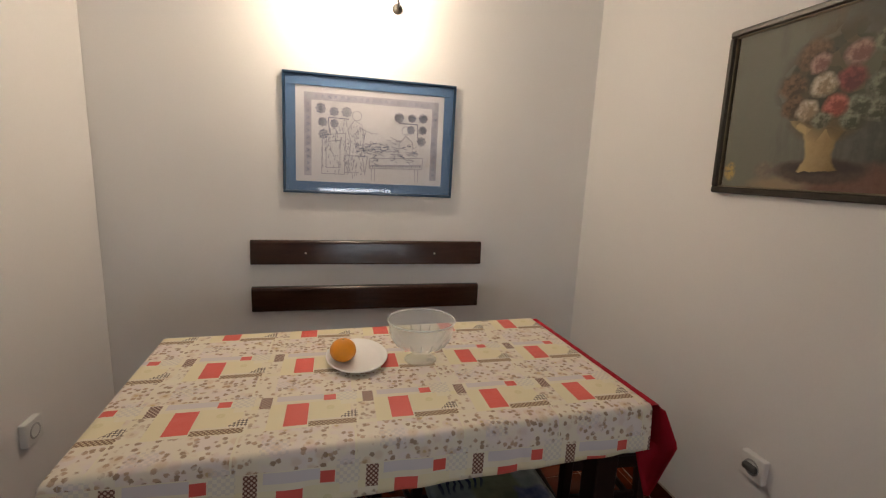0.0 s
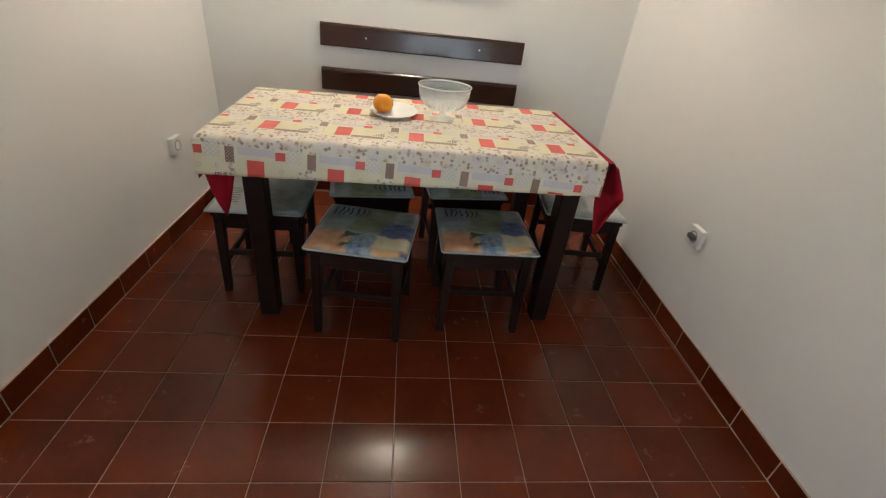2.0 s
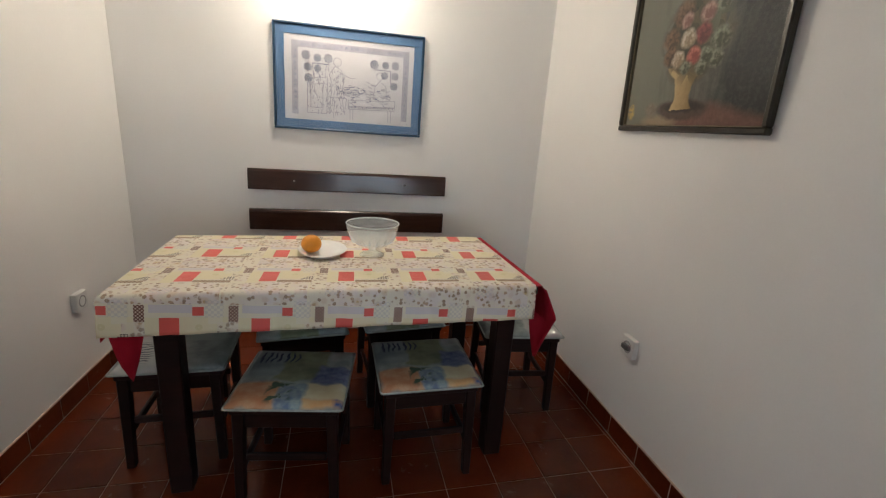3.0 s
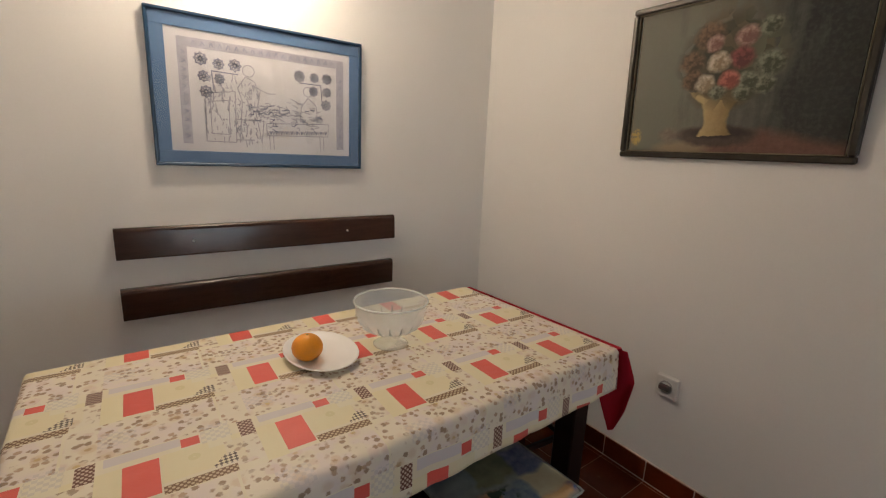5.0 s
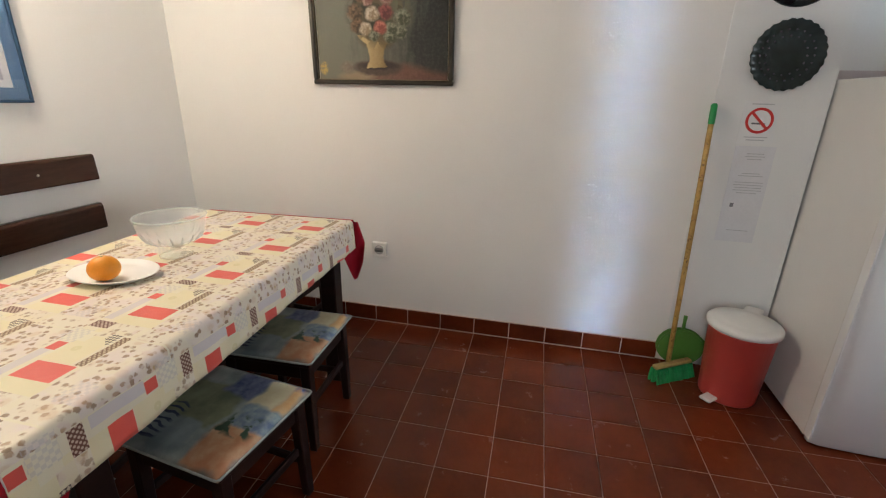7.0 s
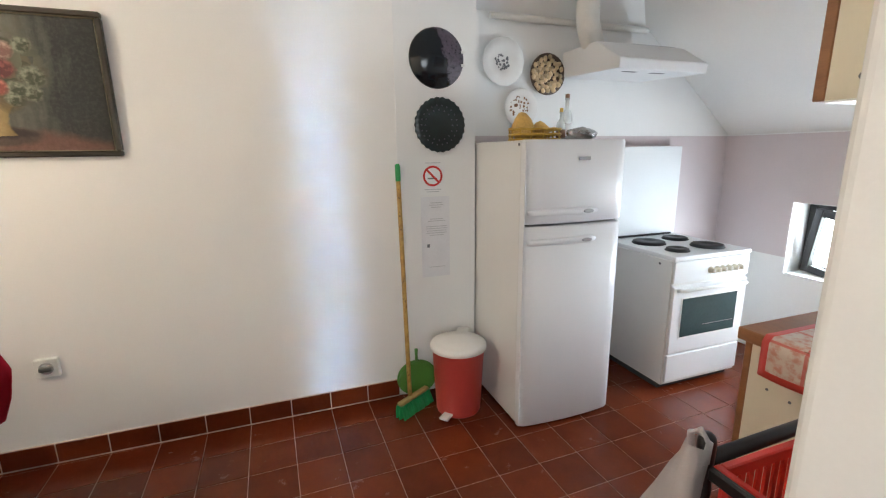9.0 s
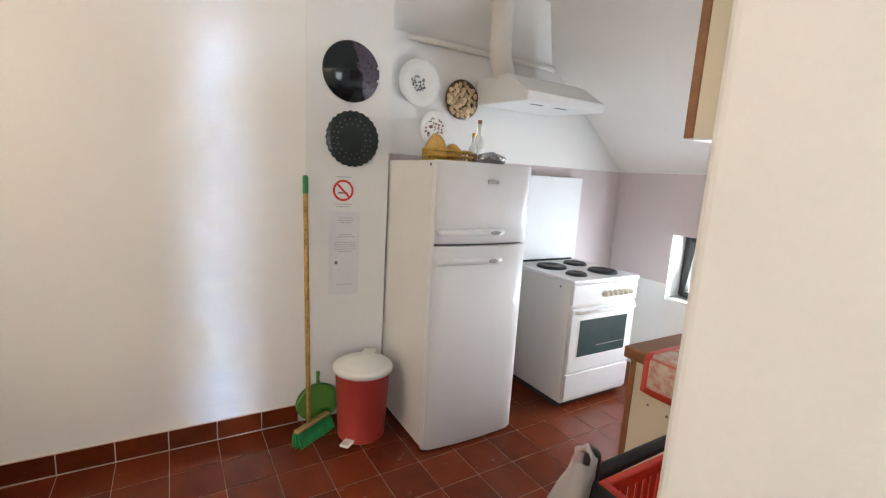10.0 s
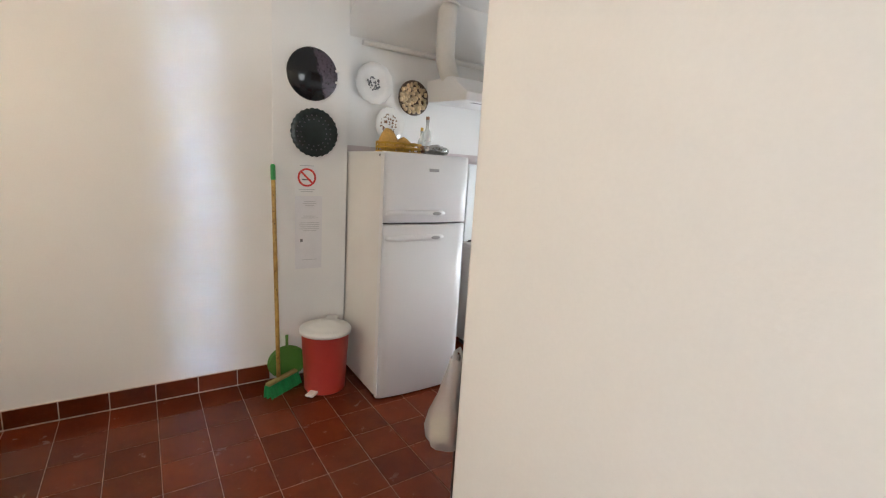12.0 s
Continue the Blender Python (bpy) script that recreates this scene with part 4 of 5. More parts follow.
# ---- stools ----
def stool(m, label, pad):
    s = thing("stool", label, "stool", m, "stools round the table")
    part("seat", box(-0.175, 0.175, -0.175, 0.175, 0.372, 0.396, 0.006, segments=2), WOOD, s)
    for sx in (-1, 1):
        for sy in (-1, 1):
            leg = box(-0.019, 0.019, -0.019, 0.019, 0, 0.373, 0.003)
            for v in leg.verts:
                f = 0.75 + 0.25 * v.co.z / 0.373
                v.co.x, v.co.y = v.co.x * f + sx * (0.150 + 0.008 * (1 - v.co.z / 0.373)), v.co.y * f + sy * (0.150 + 0.008 * (1 - v.co.z / 0.373))
            part("leg", leg, WOOD, s)
    for sy in (-1, 1):
        part("apron", box(-0.132, 0.132, sy * 0.150 - 0.009, sy * 0.150 + 0.009, 0.315, 0.373, 0.002), WOOD, s)
        part("apron", box(sy * 0.150 - 0.009, sy * 0.150 + 0.009, -0.132, 0.132, 0.315, 0.373, 0.002), WOOD, s)
        part("stretcher", box(-0.132, 0.132, sy * 0.153 - 0.008, sy * 0.153 + 0.008, 0.185, 0.212, 0.003), WOOD, s)
        part("stretcher", box(sy * 0.153 - 0.008, sy * 0.153 + 0.008, -0.132, 0.132, 0.130, 0.157, 0.003), WOOD, s)
    bm = bmesh.new()
    n = 16
    hw = 0.190
    up, dn = {}, {}
    for i in range(n + 1):
        for j in range(n + 1):
            x, y = -hw + 2 * hw * i / n, -hw + 2 * hw * j / n
            e = min(1.0, min(hw - abs(x), hw - abs(y)) / 0.035)
            z = 0.3975 + 0.009 + 0.013 * math.sin(e * math.pi / 2) + 0.003 * noise.noise((x * 14, y * 14, 3))
            edge = e < 0.01
            sag = -0.010 if edge and max(abs(x), abs(y)) > 0.18 else 0.0
            up[i, j] = bm.verts.new((x, y, z + sag * 0.4))
            dn[i, j] = up[i, j] if i in (0, n) or j in (0, n) else bm.verts.new((x, y, 0.3972 if max(abs(x), abs(y)) < 0.172 else 0.402))
    for i in range(n):
        for j in range(n):
            ks = ((i, j), (i + 1, j), (i + 1, j + 1), (i, j + 1))
            bm.faces.new([up[k] for k in ks])
            bm.faces.new([dn[k] for k in ks[::-1]])
    cushion = part("cushion", bm, pad, s, "thin printed seat pad", True)
    corner = 0.176
    loop = []
    for q in range(4):
        for k in range(5):
            a = math.pi * (q / 2 + k / 8)
            loop.append((math.copysign(corner, math.cos(a + 1e-4)) + 0.013 * math.cos(a), math.copysign(corner, math.sin(a + 1e-4)) + 0.013 * math.sin(a), 0.4025))
    part("binding", tube(loop + loop[:1], 0.0035, 6), BINDING, cushion, "pale edge binding", True)
    return s


stool(pose(0.100, 1.000, 0, 0, 0, -6.7), "dark wooden stool with a patchwork-print pad, half under the table", CUSHION)
stool(pose(0.575, 1.066, 0, 0, 0, 2.4), "dark wooden stool with a patchwork-print pad, half under the table", CUSHION)
stool(pose(0.070, 1.500, 0, 0, 0, 188), "dark wooden stool with a printed pad, behind the table", CUSHION)
stool(pose(0.520, 1.555, 0, 0, 0, 188), "dark wooden stool with a printed pad, behind the table", CUSHION)
stool(pose(-0.358, 1.262, 0, 0, 0, 2), "dark wooden stool with a grey striped pad at the table's end", CUSHION_GREY)
stool(pose(1.092, 1.436, 0, 0, 0, 176), "dark wooden stool with a grey striped pad at the table's end", CUSHION_GREY)

# ---- broom, dustpan, bin ----
def stick_material():
    """Yellow printed cane with dark knots."""
    n = Nodes("worn_yellow_stick")
    co = n.place()
    a, b = n.noise(co, 24, 3), n.noise(co, 70, 3, 0.7)
    c = n.mix(n.ramp(a, 0.3, 0.7), (0.36, 0.20, 0.045), (0.52, 0.34, 0.09))
    n.link(n.mix(n.math("MULTIPLY", n.ramp(b, 0.56, 0.64), 0.8), c, (0.075, 0.035, 0.012)), n.out.inputs["Base Color"])
    n.out.inputs["Roughness"].default_value = 0.45
    n.bump(b, 0.15, 0.001)
    return n.material


broom = thing("broom", "green broom with a wooden stick leaning on the wall", "broom", pose(1.282, -0.560, 0))
foot, tip = Vector((0.02, 0.02, 0.085)), Vector((0.152, 0.014, 1.283))
part("stick", tube([foot.lerp(tip, k / 6) for k in range(7)], 0.0115, 14), stick_material(), broom, "worn yellow wooden stick", True)
d = (tip - foot).normalized()
part("grip", tube([tip - d * 0.075, tip - d * 0.07, tip + d * 0.004, tip + d * 0.012], [0.0125, 0.0135, 0.0135, 0.008], 14), GREEN_PLASTIC, broom, "green end cap", True)
head = bmesh.new()
box(-0.112, 0.112, -0.017, 0.017, 0.066, 0.086, 0.006, head, pose(0.02, 0.0, 0, 0, 0, -58))
part("head", head, STRAW, broom, "yellow worn brush block")
br = bmesh.new()
for k in range(30):
    x = -0.108 + 0.216 * k / 29
    for y in (-0.016, 0.0, 0.016):
        lean = rng.uniform(-0.005, 0.005)
        tube([(x, y * 0.9, 0.068), (x * 1.03 + lean * 0.4, y * 1.25 - 0.005, 0.035), (x * 1.05 + lean, y * 1.6 - 0.012 + rng.uniform(-0.003, 0.003), 0.001)], [0.0055, 0.0066, 0.0060], 5, br)
br.transform(pose(0.02, 0.0, 0, 0, 0, -58))
tagged(part("bristles", br, BRISTLE, broom, "green bristles"), kind="stuff")
pan = thing("dustpan", "light green plastic dustpan leaning on the wall", "dustpan", pose(1.448, -0.620, 0, 0, 0, -90))
part("scoop", outline([(0.115 * math.cos(a), 0.105 + 0.10 * math.sin(a)) for a in [2 * math.pi * k / 26 for k in range(26)]], 0.006, m=pose(0, -0.030, 0.003, -8, 0, 0)), PALE_GREEN, pan, "round flat scoop")
part("rim", tube([(0.115 * math.cos(a), -0.032 - 0.02 * abs(math.cos(a)) + 0.14 * (0.105 + 0.10 * math.sin(a)) * 0.14, 0.105 + 0.10 * math.sin(a)) for a in [math.pi * k / 16 for k in range(17)]], 0.006, 8), PALE_GREEN, pan, "raised rim", True)
part("handle", tube([(0.0, -0.012, 0.20), (0.0, -0.008, 0.24), (0.0, -0.008, 0.275)], [0.010, 0.008, 0.010], 10), PALE_GREEN, pan, smooth=True)

bn = thing("pedal_bin", "red plastic pedal bin with a white lid", "bin", pose(1.236, -0.792, 0) @ Matrix.Diagonal((1.17, 1.17, 1.10, 1)))
part("bucket", lathe([(0, 0.0), (0.098, 0.0), (0.101, 0.006), (0.116, 0.308), (0.119, 0.310), (0.119, 0.317), (0.113, 0.317), (0.098, 0.01), (0, 0.01)], 40), RED_PLASTIC, bn, "red bucket", True)
part("lid", lathe([(0.120, 0.318), (0.127, 0.320), (0.127, 0.336), (0.122, 0.343), (0.107, 0.349), (0.087, 0.350), (0.082, 0.354), (0.05, 0.359), (0, 0.361)], 40), WHITE_PLASTIC, bn, "white domed lid", True)
part("hinge", box(0.095, 0.165, -0.032, 0.032, 0.319, 0.349, 0.008, m=pose(0, 0, 0, 0, 0, -32), segments=2), WHITE_PLASTIC, bn, "white hinge block")
part("pedal", box(-0.150, -0.085, -0.022, 0.022, 0.012, 0.026, 0.005, m=pose(0, 0, 0, 0, 0, -48)), WHITE_PLASTIC, bn, "white foot pedal")


# ---- plates on the pillar ----
def wall_plate(name, label, x, y, z, r, mat, rim=0, dome=False):
    p = thing(name, label, "plate", pose(x, y, z, 0, 0, -90), "plates on the wall")
    pr = [(0, 0.0), (r * 0.6, 0.0), (r * 0.97, 0.016), (r, 0.022), (r * 0.985, 0.026), (r * 0.62, 0.008), (0, 0.006)]
    if dome:
        pr = [(0, 0.0), (r * 0.98, 0.0), (r, 0.004), (r * 0.96, 0.010), (r * 0.6, 0.032), (r * 0.25, 0.045), (0, 0.048)]
    bm = lathe(pr, 48 if not rim else rim * 4)
    if rim:
        for v in bm.verts:
            q = v.co.xy.length
            if q > r * 0.8:
                a = math.atan2(v.co.y, v.co.x)
                v.co.xy *= 1 + 0.020 * math.cos(rim * a) * (q / r - 0.8) / 0.2
    bm.transform(pose(0, 0, 0, 90, 0, 0))
    part("dish", bm, mat, p, smooth=True)
    return p


XP = 1.459
pl = wall_plate("wall_plate", "glossy black plate with a plum smear, chipped rim", XP, -0.770, 1.808, 0.145, SMEARED_GLAZE, 0, True)
for z in (0.035, -0.028):
    part("clip", box(0.128, 0.148, -0.020, -0.002, z - 0.006, z + 0.006, 0.002), WHITE_PLASTIC, pl, "white hanger clip")
pl = wall_plate("wall_plate", "dark green scalloped plate with raised dots", XP, -0.778, 1.486, 0.136, GREEN_GLAZE, 26)
for ring_r, cnt in ((0.098, 22), (0.075, 16)):
    bm = bmesh.new()
    for k in range(cnt):
        a = 2 * math.pi * k / cnt
        h = 0.008 + (ring_r / 0.131 - 0.62) * 0.045 if ring_r > 0.081 else 0.0075
        lathe([(0.0042, 0), (0.003, 0.003), (0, 0.0042)], 7, pose(ring_r * math.cos(a), -h, ring_r * math.sin(a), 90, 0, 0), bm)
    tagged(part("dot_ring", bm, PLUM_GLAZE, pl, "ring of raised dots"), kind="stuff")

# ---- notices on the pillar ----
sign = thing("no_smoking_sign", "paper no-smoking sign with a red ring", "sign", pose(XP, -0.741, 1.228, 0, 0, -90))
part("sheet", box(-0.070, 0.070, -0.0012, 0.0, -0.098, 0.080), PAPER, sign)
bm = bmesh.new()
ringp = lathe([(0.043, 0), (0.054, 0), (0.054, 0.0006), (0.043, 0.0006), (0.043, 0)], 40, pose(0, -0.0013, 0.0, 90, 0, 0), bm)
box(-0.046, 0.046, -0.0019, -0.0013, -0.0055, 0.0055, 0, bm, pose(0, 0, 0, 0, 45, 0))
part("prohibition_ring", bm, SIGN_RED, sign, "red ring and bar")
part("cigarette", box(-0.028, 0.024, -0.0018, -0.0013, -0.016, -0.009, 0, m=pose(0, 0, 0, 0, 0, 0)), INK, sign, "dark cigarette mark")
for k, (z, w) in enumerate(((0.068, 0.042), (-0.070, 0.046), (-0.082, 0.036))):
    part("text_bar", box(-w, w, -0.0016, -0.0012, z - 0.002, z + 0.002), FAINT_INK, sign)
note = thing("notice_sheet", "faded white notice sheets taped to the pillar", "notice", pose(XP, -0.758, 0.915, 0, 0, -90))
part("sheet", box(-0.085, 0.075, -0.0016, 0.0, -0.235, 0.205), OLD_PAPER, note)
for z, w in ((0.172, 0.034), (0.160, 0.040), (0.148, 0.028), (0.085, 0.036), (0.074, 0.050), (0.045, 0.058), (0.033, 0.060), (0.021, 0.055), (0.009, 0.058), (-0.003, 0.040), (-0.18, 0.045)):
    part("text_bar", box(-w, w, -0.0021, -0.0016, z - 0.0016, z + 0.0016), FAINT_INK, note)
part("mark", box(-0.055, -0.040, -0.0022, -0.0016, -0.07, -0.052), INK, note, "small dark printed mark")

# ---- fridge ----
fr = thing("fridge", "white two-door fridge-freezer with curved doors", "fridge", pose(0.930, -1.262, 0))
part("body", box(0.055, 0.595, -0.266, 0.266, 0.014, 1.398, 0.006, segments=2), ENAMEL_SIDE, fr, "white cabinet")


def fridge_door(z0, z1):
    bm = bmesh.new()
    n = 18
    rows = []
    for k in range(n + 1):
        y = -0.266 + 0.532 * k / n
        bow = 0.016 * (1 - (y / 0.266) ** 2)
        e = min(1.0, (0.266 - abs(y)) / 0.012)
        x = 0.004 - bow + 0.012 * (1 - math.sin(e * math.pi / 2))
        rows.append([bm.verts.new((0.048, y, z0)), bm.verts.new((x + 0.008, y, z0)), bm.verts.new((x, y, z0 + 0.008)), bm.verts.new((x, y, z1 - 0.008)), bm.verts.new((x + 0.008, y, z1)), bm.verts.new((0.048, y, z1))])
    for a, b in zip(rows, rows[1:]):
        for k in range(6):
            bm.faces.new([a[k], a[(k + 1) % 6], b[(k + 1) % 6], b[k]])
    bm.faces.new(rows[0])
    bm.faces.new(rows[-1][::-1])
    bmesh.ops.recalc_face_normals(bm, faces=bm.faces[:])
    return bm


def fridge_handle(z):
    """A long shallow grip with a chrome eye at its end."""
    return tube([(0.0, 0.258, z), (-0.005, 0.235, z), (-0.011, 0.15, z), (-0.016, 0.0, z), (-0.018, -0.07, z), (-0.012, -0.105, z)], [0.007, 0.010, 0.010, 0.011, 0.012, 0.005], 14, flat=1.55)


for z0, z1, zh, lab in ((1.026, 1.400, 1.080, "upper freezer door"), (0.010, 1.016, 0.945, "tall lower door")):
    dr = part("door", fridge_door(z0, z1), ENAMEL, fr, lab, True)
    part("handle", fridge_handle(zh), ENAMEL, dr, "white moulded grip", True)
    part("handle_eye", lathe([(0.0, 0), (0.015, 0), (0.015, 0.003), (0.010, 0.004), (0, 0.003)], 20, pose(-0.0280, -0.045, zh) @ pose(0, 0, 0, 0, -90, 0) @ Matrix.Diagonal((0.62, 1.9, 1, 1))), BADGE_GREY, dr, "grey oval eye", True)
part("gasket", box(0.047, 0.056, -0.262, 0.262, 0.05, 1.39), RUBBER, fr, "dark door gap")
part("badge", box(-0.0165, -0.0115, -0.050, 0.010, 1.308, 1.324, 0.001), BADGE_GREY, fr, "small grey badge")
part("hinge_strip", box(0.006, 0.047, 0.2665, 0.2725, 0.030, 1.392, 0.002), ENAMEL, fr, "white plastic edge strip")
for y in (-0.24, 0.24):
    for x in (0.09, 0.55):
        part("foot", lathe([(0, 0), (0.018, 0), (0.016, 0.031), (0, 0.031)], 12, pose(x, y, 0)), RUBBER, fr)
part("hinge_cap", lathe([(0, 0), (0.007, 0), (0.006, 0.003), (0, 0.004)], 10, pose(0.075, 0.266, 1.38, -90, 0, 0)), INK, fr)

# ---- on the fridge ----
ZF = 1.3995
bk = thing("wicker_basket", "yellow wicker basket with gourds on the fridge", "basket", pose(1.30, -1.255, ZF))
for zz in (0.008, 0.034, 0.060):
    part("weave", tube([(0.075 * math.cos(a), 0.145 * math.sin(a), zz + 0.002 * math.sin(9 * a)) for a in [2 * math.pi * k / 40 for k in range(41)]], 0.0075, 8), WICKER, bk, smooth=True)
for k in range(14):
    a = 2 * math.pi * k / 14
    part("upright", tube([(0.075 * math.cos(a), 0.145 * math.sin(a), 0.004), (0.076 * math.cos(a), 0.147 * math.sin(a), 0.064)], 0.004, 6), WICKER, bk)
part("bottom", lathe([(0, 0), (1, 0), (1, 0.008), (0, 0.008)], 30, Matrix.Diagonal((0.072, 0.142, 1, 1))), WICKER, bk)
gd = thing("gourd", "knobbly yellow gourd lying in the basket", "gourd", pose(1.30, -1.18, ZF + 0.008, 0, 0, 0))
bm = lathe([(0, 0), (0.040, 0.006), (0.062, 0.035), (0.060, 0.070), (0.040, 0.105), (0.018, 0.135), (0, 0.142)], 24)
for v in bm.verts:
    v.co += 0.010 * noise.noise_vector(v.co * 24)
part("fruit", bm, GOURD, gd, smooth=True)
gd = thing("gourd", "small ochre gourd lying in the basket", "gourd", pose(1.305, -1.285, ZF + 0.008))
bm = lathe([(0, 0), (0.034, 0.004), (0.052, 0.036), (0.046, 0.066), (0.022, 0.088), (0, 0.094)], 20)
for v in bm.verts:
    v.co += 0.007 * noise.noise_vector(v.co * 26)
part("fruit", bm, GOURD, gd, smooth=True)


def bottle(y, x, h, r, label, tint, cork):
    b = thing("bottle", label, "bottle", pose(x, y, ZF))
    g = part("glass_body", lathe([(0, 0), (r, 0), (r, h * 0.55), (r * 0.85, h * 0.64), (r * 0.36, h * 0.76), (r * 0.34, h * 0.95), (r * 0.42, h * 0.96), (r * 0.42, h), (r * 0.26, h), (r * 0.26, h * 0.76), (r * 0.75, h * 0.62), (r * 0.9, h * 0.54), (r * 0.9, 0.008), (0, 0.008)], 24), RIB_GLASS, b, smooth=True)
    g.visible_shadow = False
    part("label", lathe([(r * 1.015, h * 0.12), (r * 1.03, h * 0.12), (r * 1.03, h * 0.40), (r * 1.015, h * 0.40), (r * 1.015, h * 0.12)], 24), tint, b, "brown paper label", True)
    part("stopper", lathe([(0, h), (r * 0.40, h), (r * 0.40, h + 0.02), (0, h + 0.022)], 14), cork, b, smooth=True)


bottle(-1.465, 1.33, 0.225, 0.030, "clear glass bottle with a brown stopper on the fridge", PAPER, AMBER)
bottle(-1.410, 1.30, 0.150, 0.024, "small brown-labelled bottle on the fridge", AMBER, WICKER)
fo = thing("foil_parcel", "crumpled silver foil parcel on the fridge", "foil", pose(1.14, -1.425, ZF))
bm = bmesh.new()
bmesh.ops.create_icosphere(bm, subdivisions=3, radius=1)
for v in bm.verts:
    v.co = Vector((v.co.x * 0.05, v.co.y * 0.085, 0.032 + v.co.z * 0.032)) + 0.010 * noise.noise_vector(v.co * 2.4)
    v.co.z = max(0.0, v.co.z)
part("foil", bm, FOIL, fo)

# ---- plates on the kitchen wall ----


def decorated(mat_spot, p, r, count, seed):
    g = random.Random(seed)
    bm = bmesh.new()
    for k in range(count):
        a, q = g.uniform(0, 6.28), r * g.random() ** 0.5
        s = g.uniform(0.004, 0.009)
        own = bmesh.new()
        own.faces.new([own.verts.new((q * math.cos(a) + s * math.cos(j) * g.uniform(0.5, 1.2), -0.0085 - 0.00005 * k, q * math.sin(a) + s * math.sin(j) * g.uniform(0.5, 1.2))) for j in [2 * math.pi * i / 7 for i in range(7)]])
        join(bm, own)
    tagged(part("painted_motif", bm, mat_spot, p, "painted grey flower motif"), kind="stuff")


pl = wall_plate("wall_plate", "white scalloped china plate with a flower motif", XK - 0.001, -1.185, 1.830, 0.126, CHINA, 14)
decorated(INK, pl, 0.045, 34, 3)
pl = wall_plate("wall_plate", "white china plate with a brown rim motif", XK - 0.001, -1.302, 1.592, 0.105, CHINA)
decorated(AMBER, pl, 0.065, 46, 5)
pl = wall_plate("wall_plate", "dark round dish set with pale pebbles", XK - 0.001, -1.468, 1.777, 0.114, PEBBLE_BASE, 0)
PEBBLE = paint("pale_pebble", (0.50, 0.37, 0.22), 0.3, var=0.3, big=50, fine=140, relief=0.1, random=0.5)
g = random.Random(9)
spots = []
tries = 0
while len(spots) < 58 and tries < 6000:
    tries += 1
    a, q = g.uniform(0, 6.28), 0.096 * g.random() ** 0.5
    x, z = q * math.cos(a), q * math.sin(a)
    if all((x - i) ** 2 + (z - j) ** 2 > 0.0208 ** 2 for i, j in spots):
        spots.append((x, z))
        q = math.hypot(x, z)
        lift = 0.009 + max(0.0, (q / 0.108 - 0.6)) * 0.045
        stone = lathe([(0.0162, 0), (0.0145, 0.005), (0.009, 0.008), (0, 0.009)], 10, pose(x, -lift, z, 90, 0, 0) @ Matrix.Diagonal((g.uniform(0.75, 1.05), g.uniform(0.75, 1.05), 1, 1)))
        part("pebble", stone, PEBBLE, pl, smooth=True)

# ---- cooker ----
ck = thing("cooker", "white electric cooker with its lid raised", "cooker", pose(0.955, -2.208, 0) @ Matrix.Diagonal((0.96, 0.965, 0.955, 1)))
part("body", box(0.012, 0.555, -0.295, 0.295, 0.04, 0.800, 0.003), ENAMEL_SIDE, ck, "white side panels")
part("hob", box(-0.006, 0.560, -0.298, 0.298, 0.801, 0.828, 0.006, segments=2), ENAMEL, ck, "white enamel hob")
for x, y, r in ((0.355, 0.135, 0.095), (0.395, -0.125, 0.075), (0.125, 0.145, 0.062), (0.145, -0.115, 0.090)):
    ht = part("hotplate", lathe([(0, 0.8285), (r + 0.006, 0.8285), (r + 0.006, 0.832), (r, 0.834), (r, 0.842), (r - 0.006, 0.845), (r * 0.35, 0.845), (r * 0.33, 0.843), (0, 0.843)], 32, pose(x, y, 0)), IRON, ck, "black iron hotplate", True)
part("raised_lid", box(0.555, 0.573, -0.288, 0.288, 0.832, 1.435, 0.005, segments=2), LID, ck, "raised white lid")
part("lid_hinge", box(0.545, 0.58, -0.25, 0.25, 0.829, 0.842, 0.003), IRON, ck)
part("control_panel", box(-0.004, 0.011, -0.290, 0.290, 0.672, 0.798, 0.003), ENAMEL, ck, "white control panel")
for k in range(6):
    kb = part("knob", lathe([(0, 0), (0.021, 0), (0.021, 0.004), (0.016, 0.006), (0.0145, 0.024), (0.012, 0.027), (0, 0.027)], 18, pose(-0.004, 0.020 - k * 0.046, 0.728, 0, -90, 0)), KNOB, ck, "cream knob", True)
    part("grip", box(-0.035, -0.028, 0.020 - k * 0.046 - 0.003, 0.020 - k * 0.046 + 0.003, 0.714, 0.742, 0.0015), WHITE_PLASTIC, kb)
dr = part("oven_door", box(-0.008, 0.011, -0.288, 0.288, 0.240, 0.655, 0.005), ENAMEL, ck, "white oven door")
part("glass", box(-0.0115, -0.0085, -0.215, 0.215, 0.340, 0.575, 0.001), OVEN_GLASS, dr, "dark oven glass")
part("window_trim", box(-0.0105, -0.0082, -0.223, 0.223, 0.332, 0.583), WHITE_PLASTIC, dr)
part("handle", tube([(-0.006, 0.255, 0.628), (-0.036, 0.245, 0.632), (-0.038, 0.0, 0.634), (-0.036, -0.245, 0.632), (-0.006, -0.255, 0.628)], 0.010, 10), WHITE_PLASTIC, dr, "white bar handle", True)
part("oven_rack", box(-0.0121, -0.0116, -0.20, 0.05, 0.398, 0.401), CHROME, dr, "bright rack edge")
part("drawer", box(-0.006, 0.011, -0.288, 0.288, 0.062, 0.232, 0.005), ENAMEL, ck, "white storage drawer")
part("plinth", box(0.05, 0.54, -0.28, 0.28, 0.0, 0.041), RUBBER, ck, "dark recessed plinth")
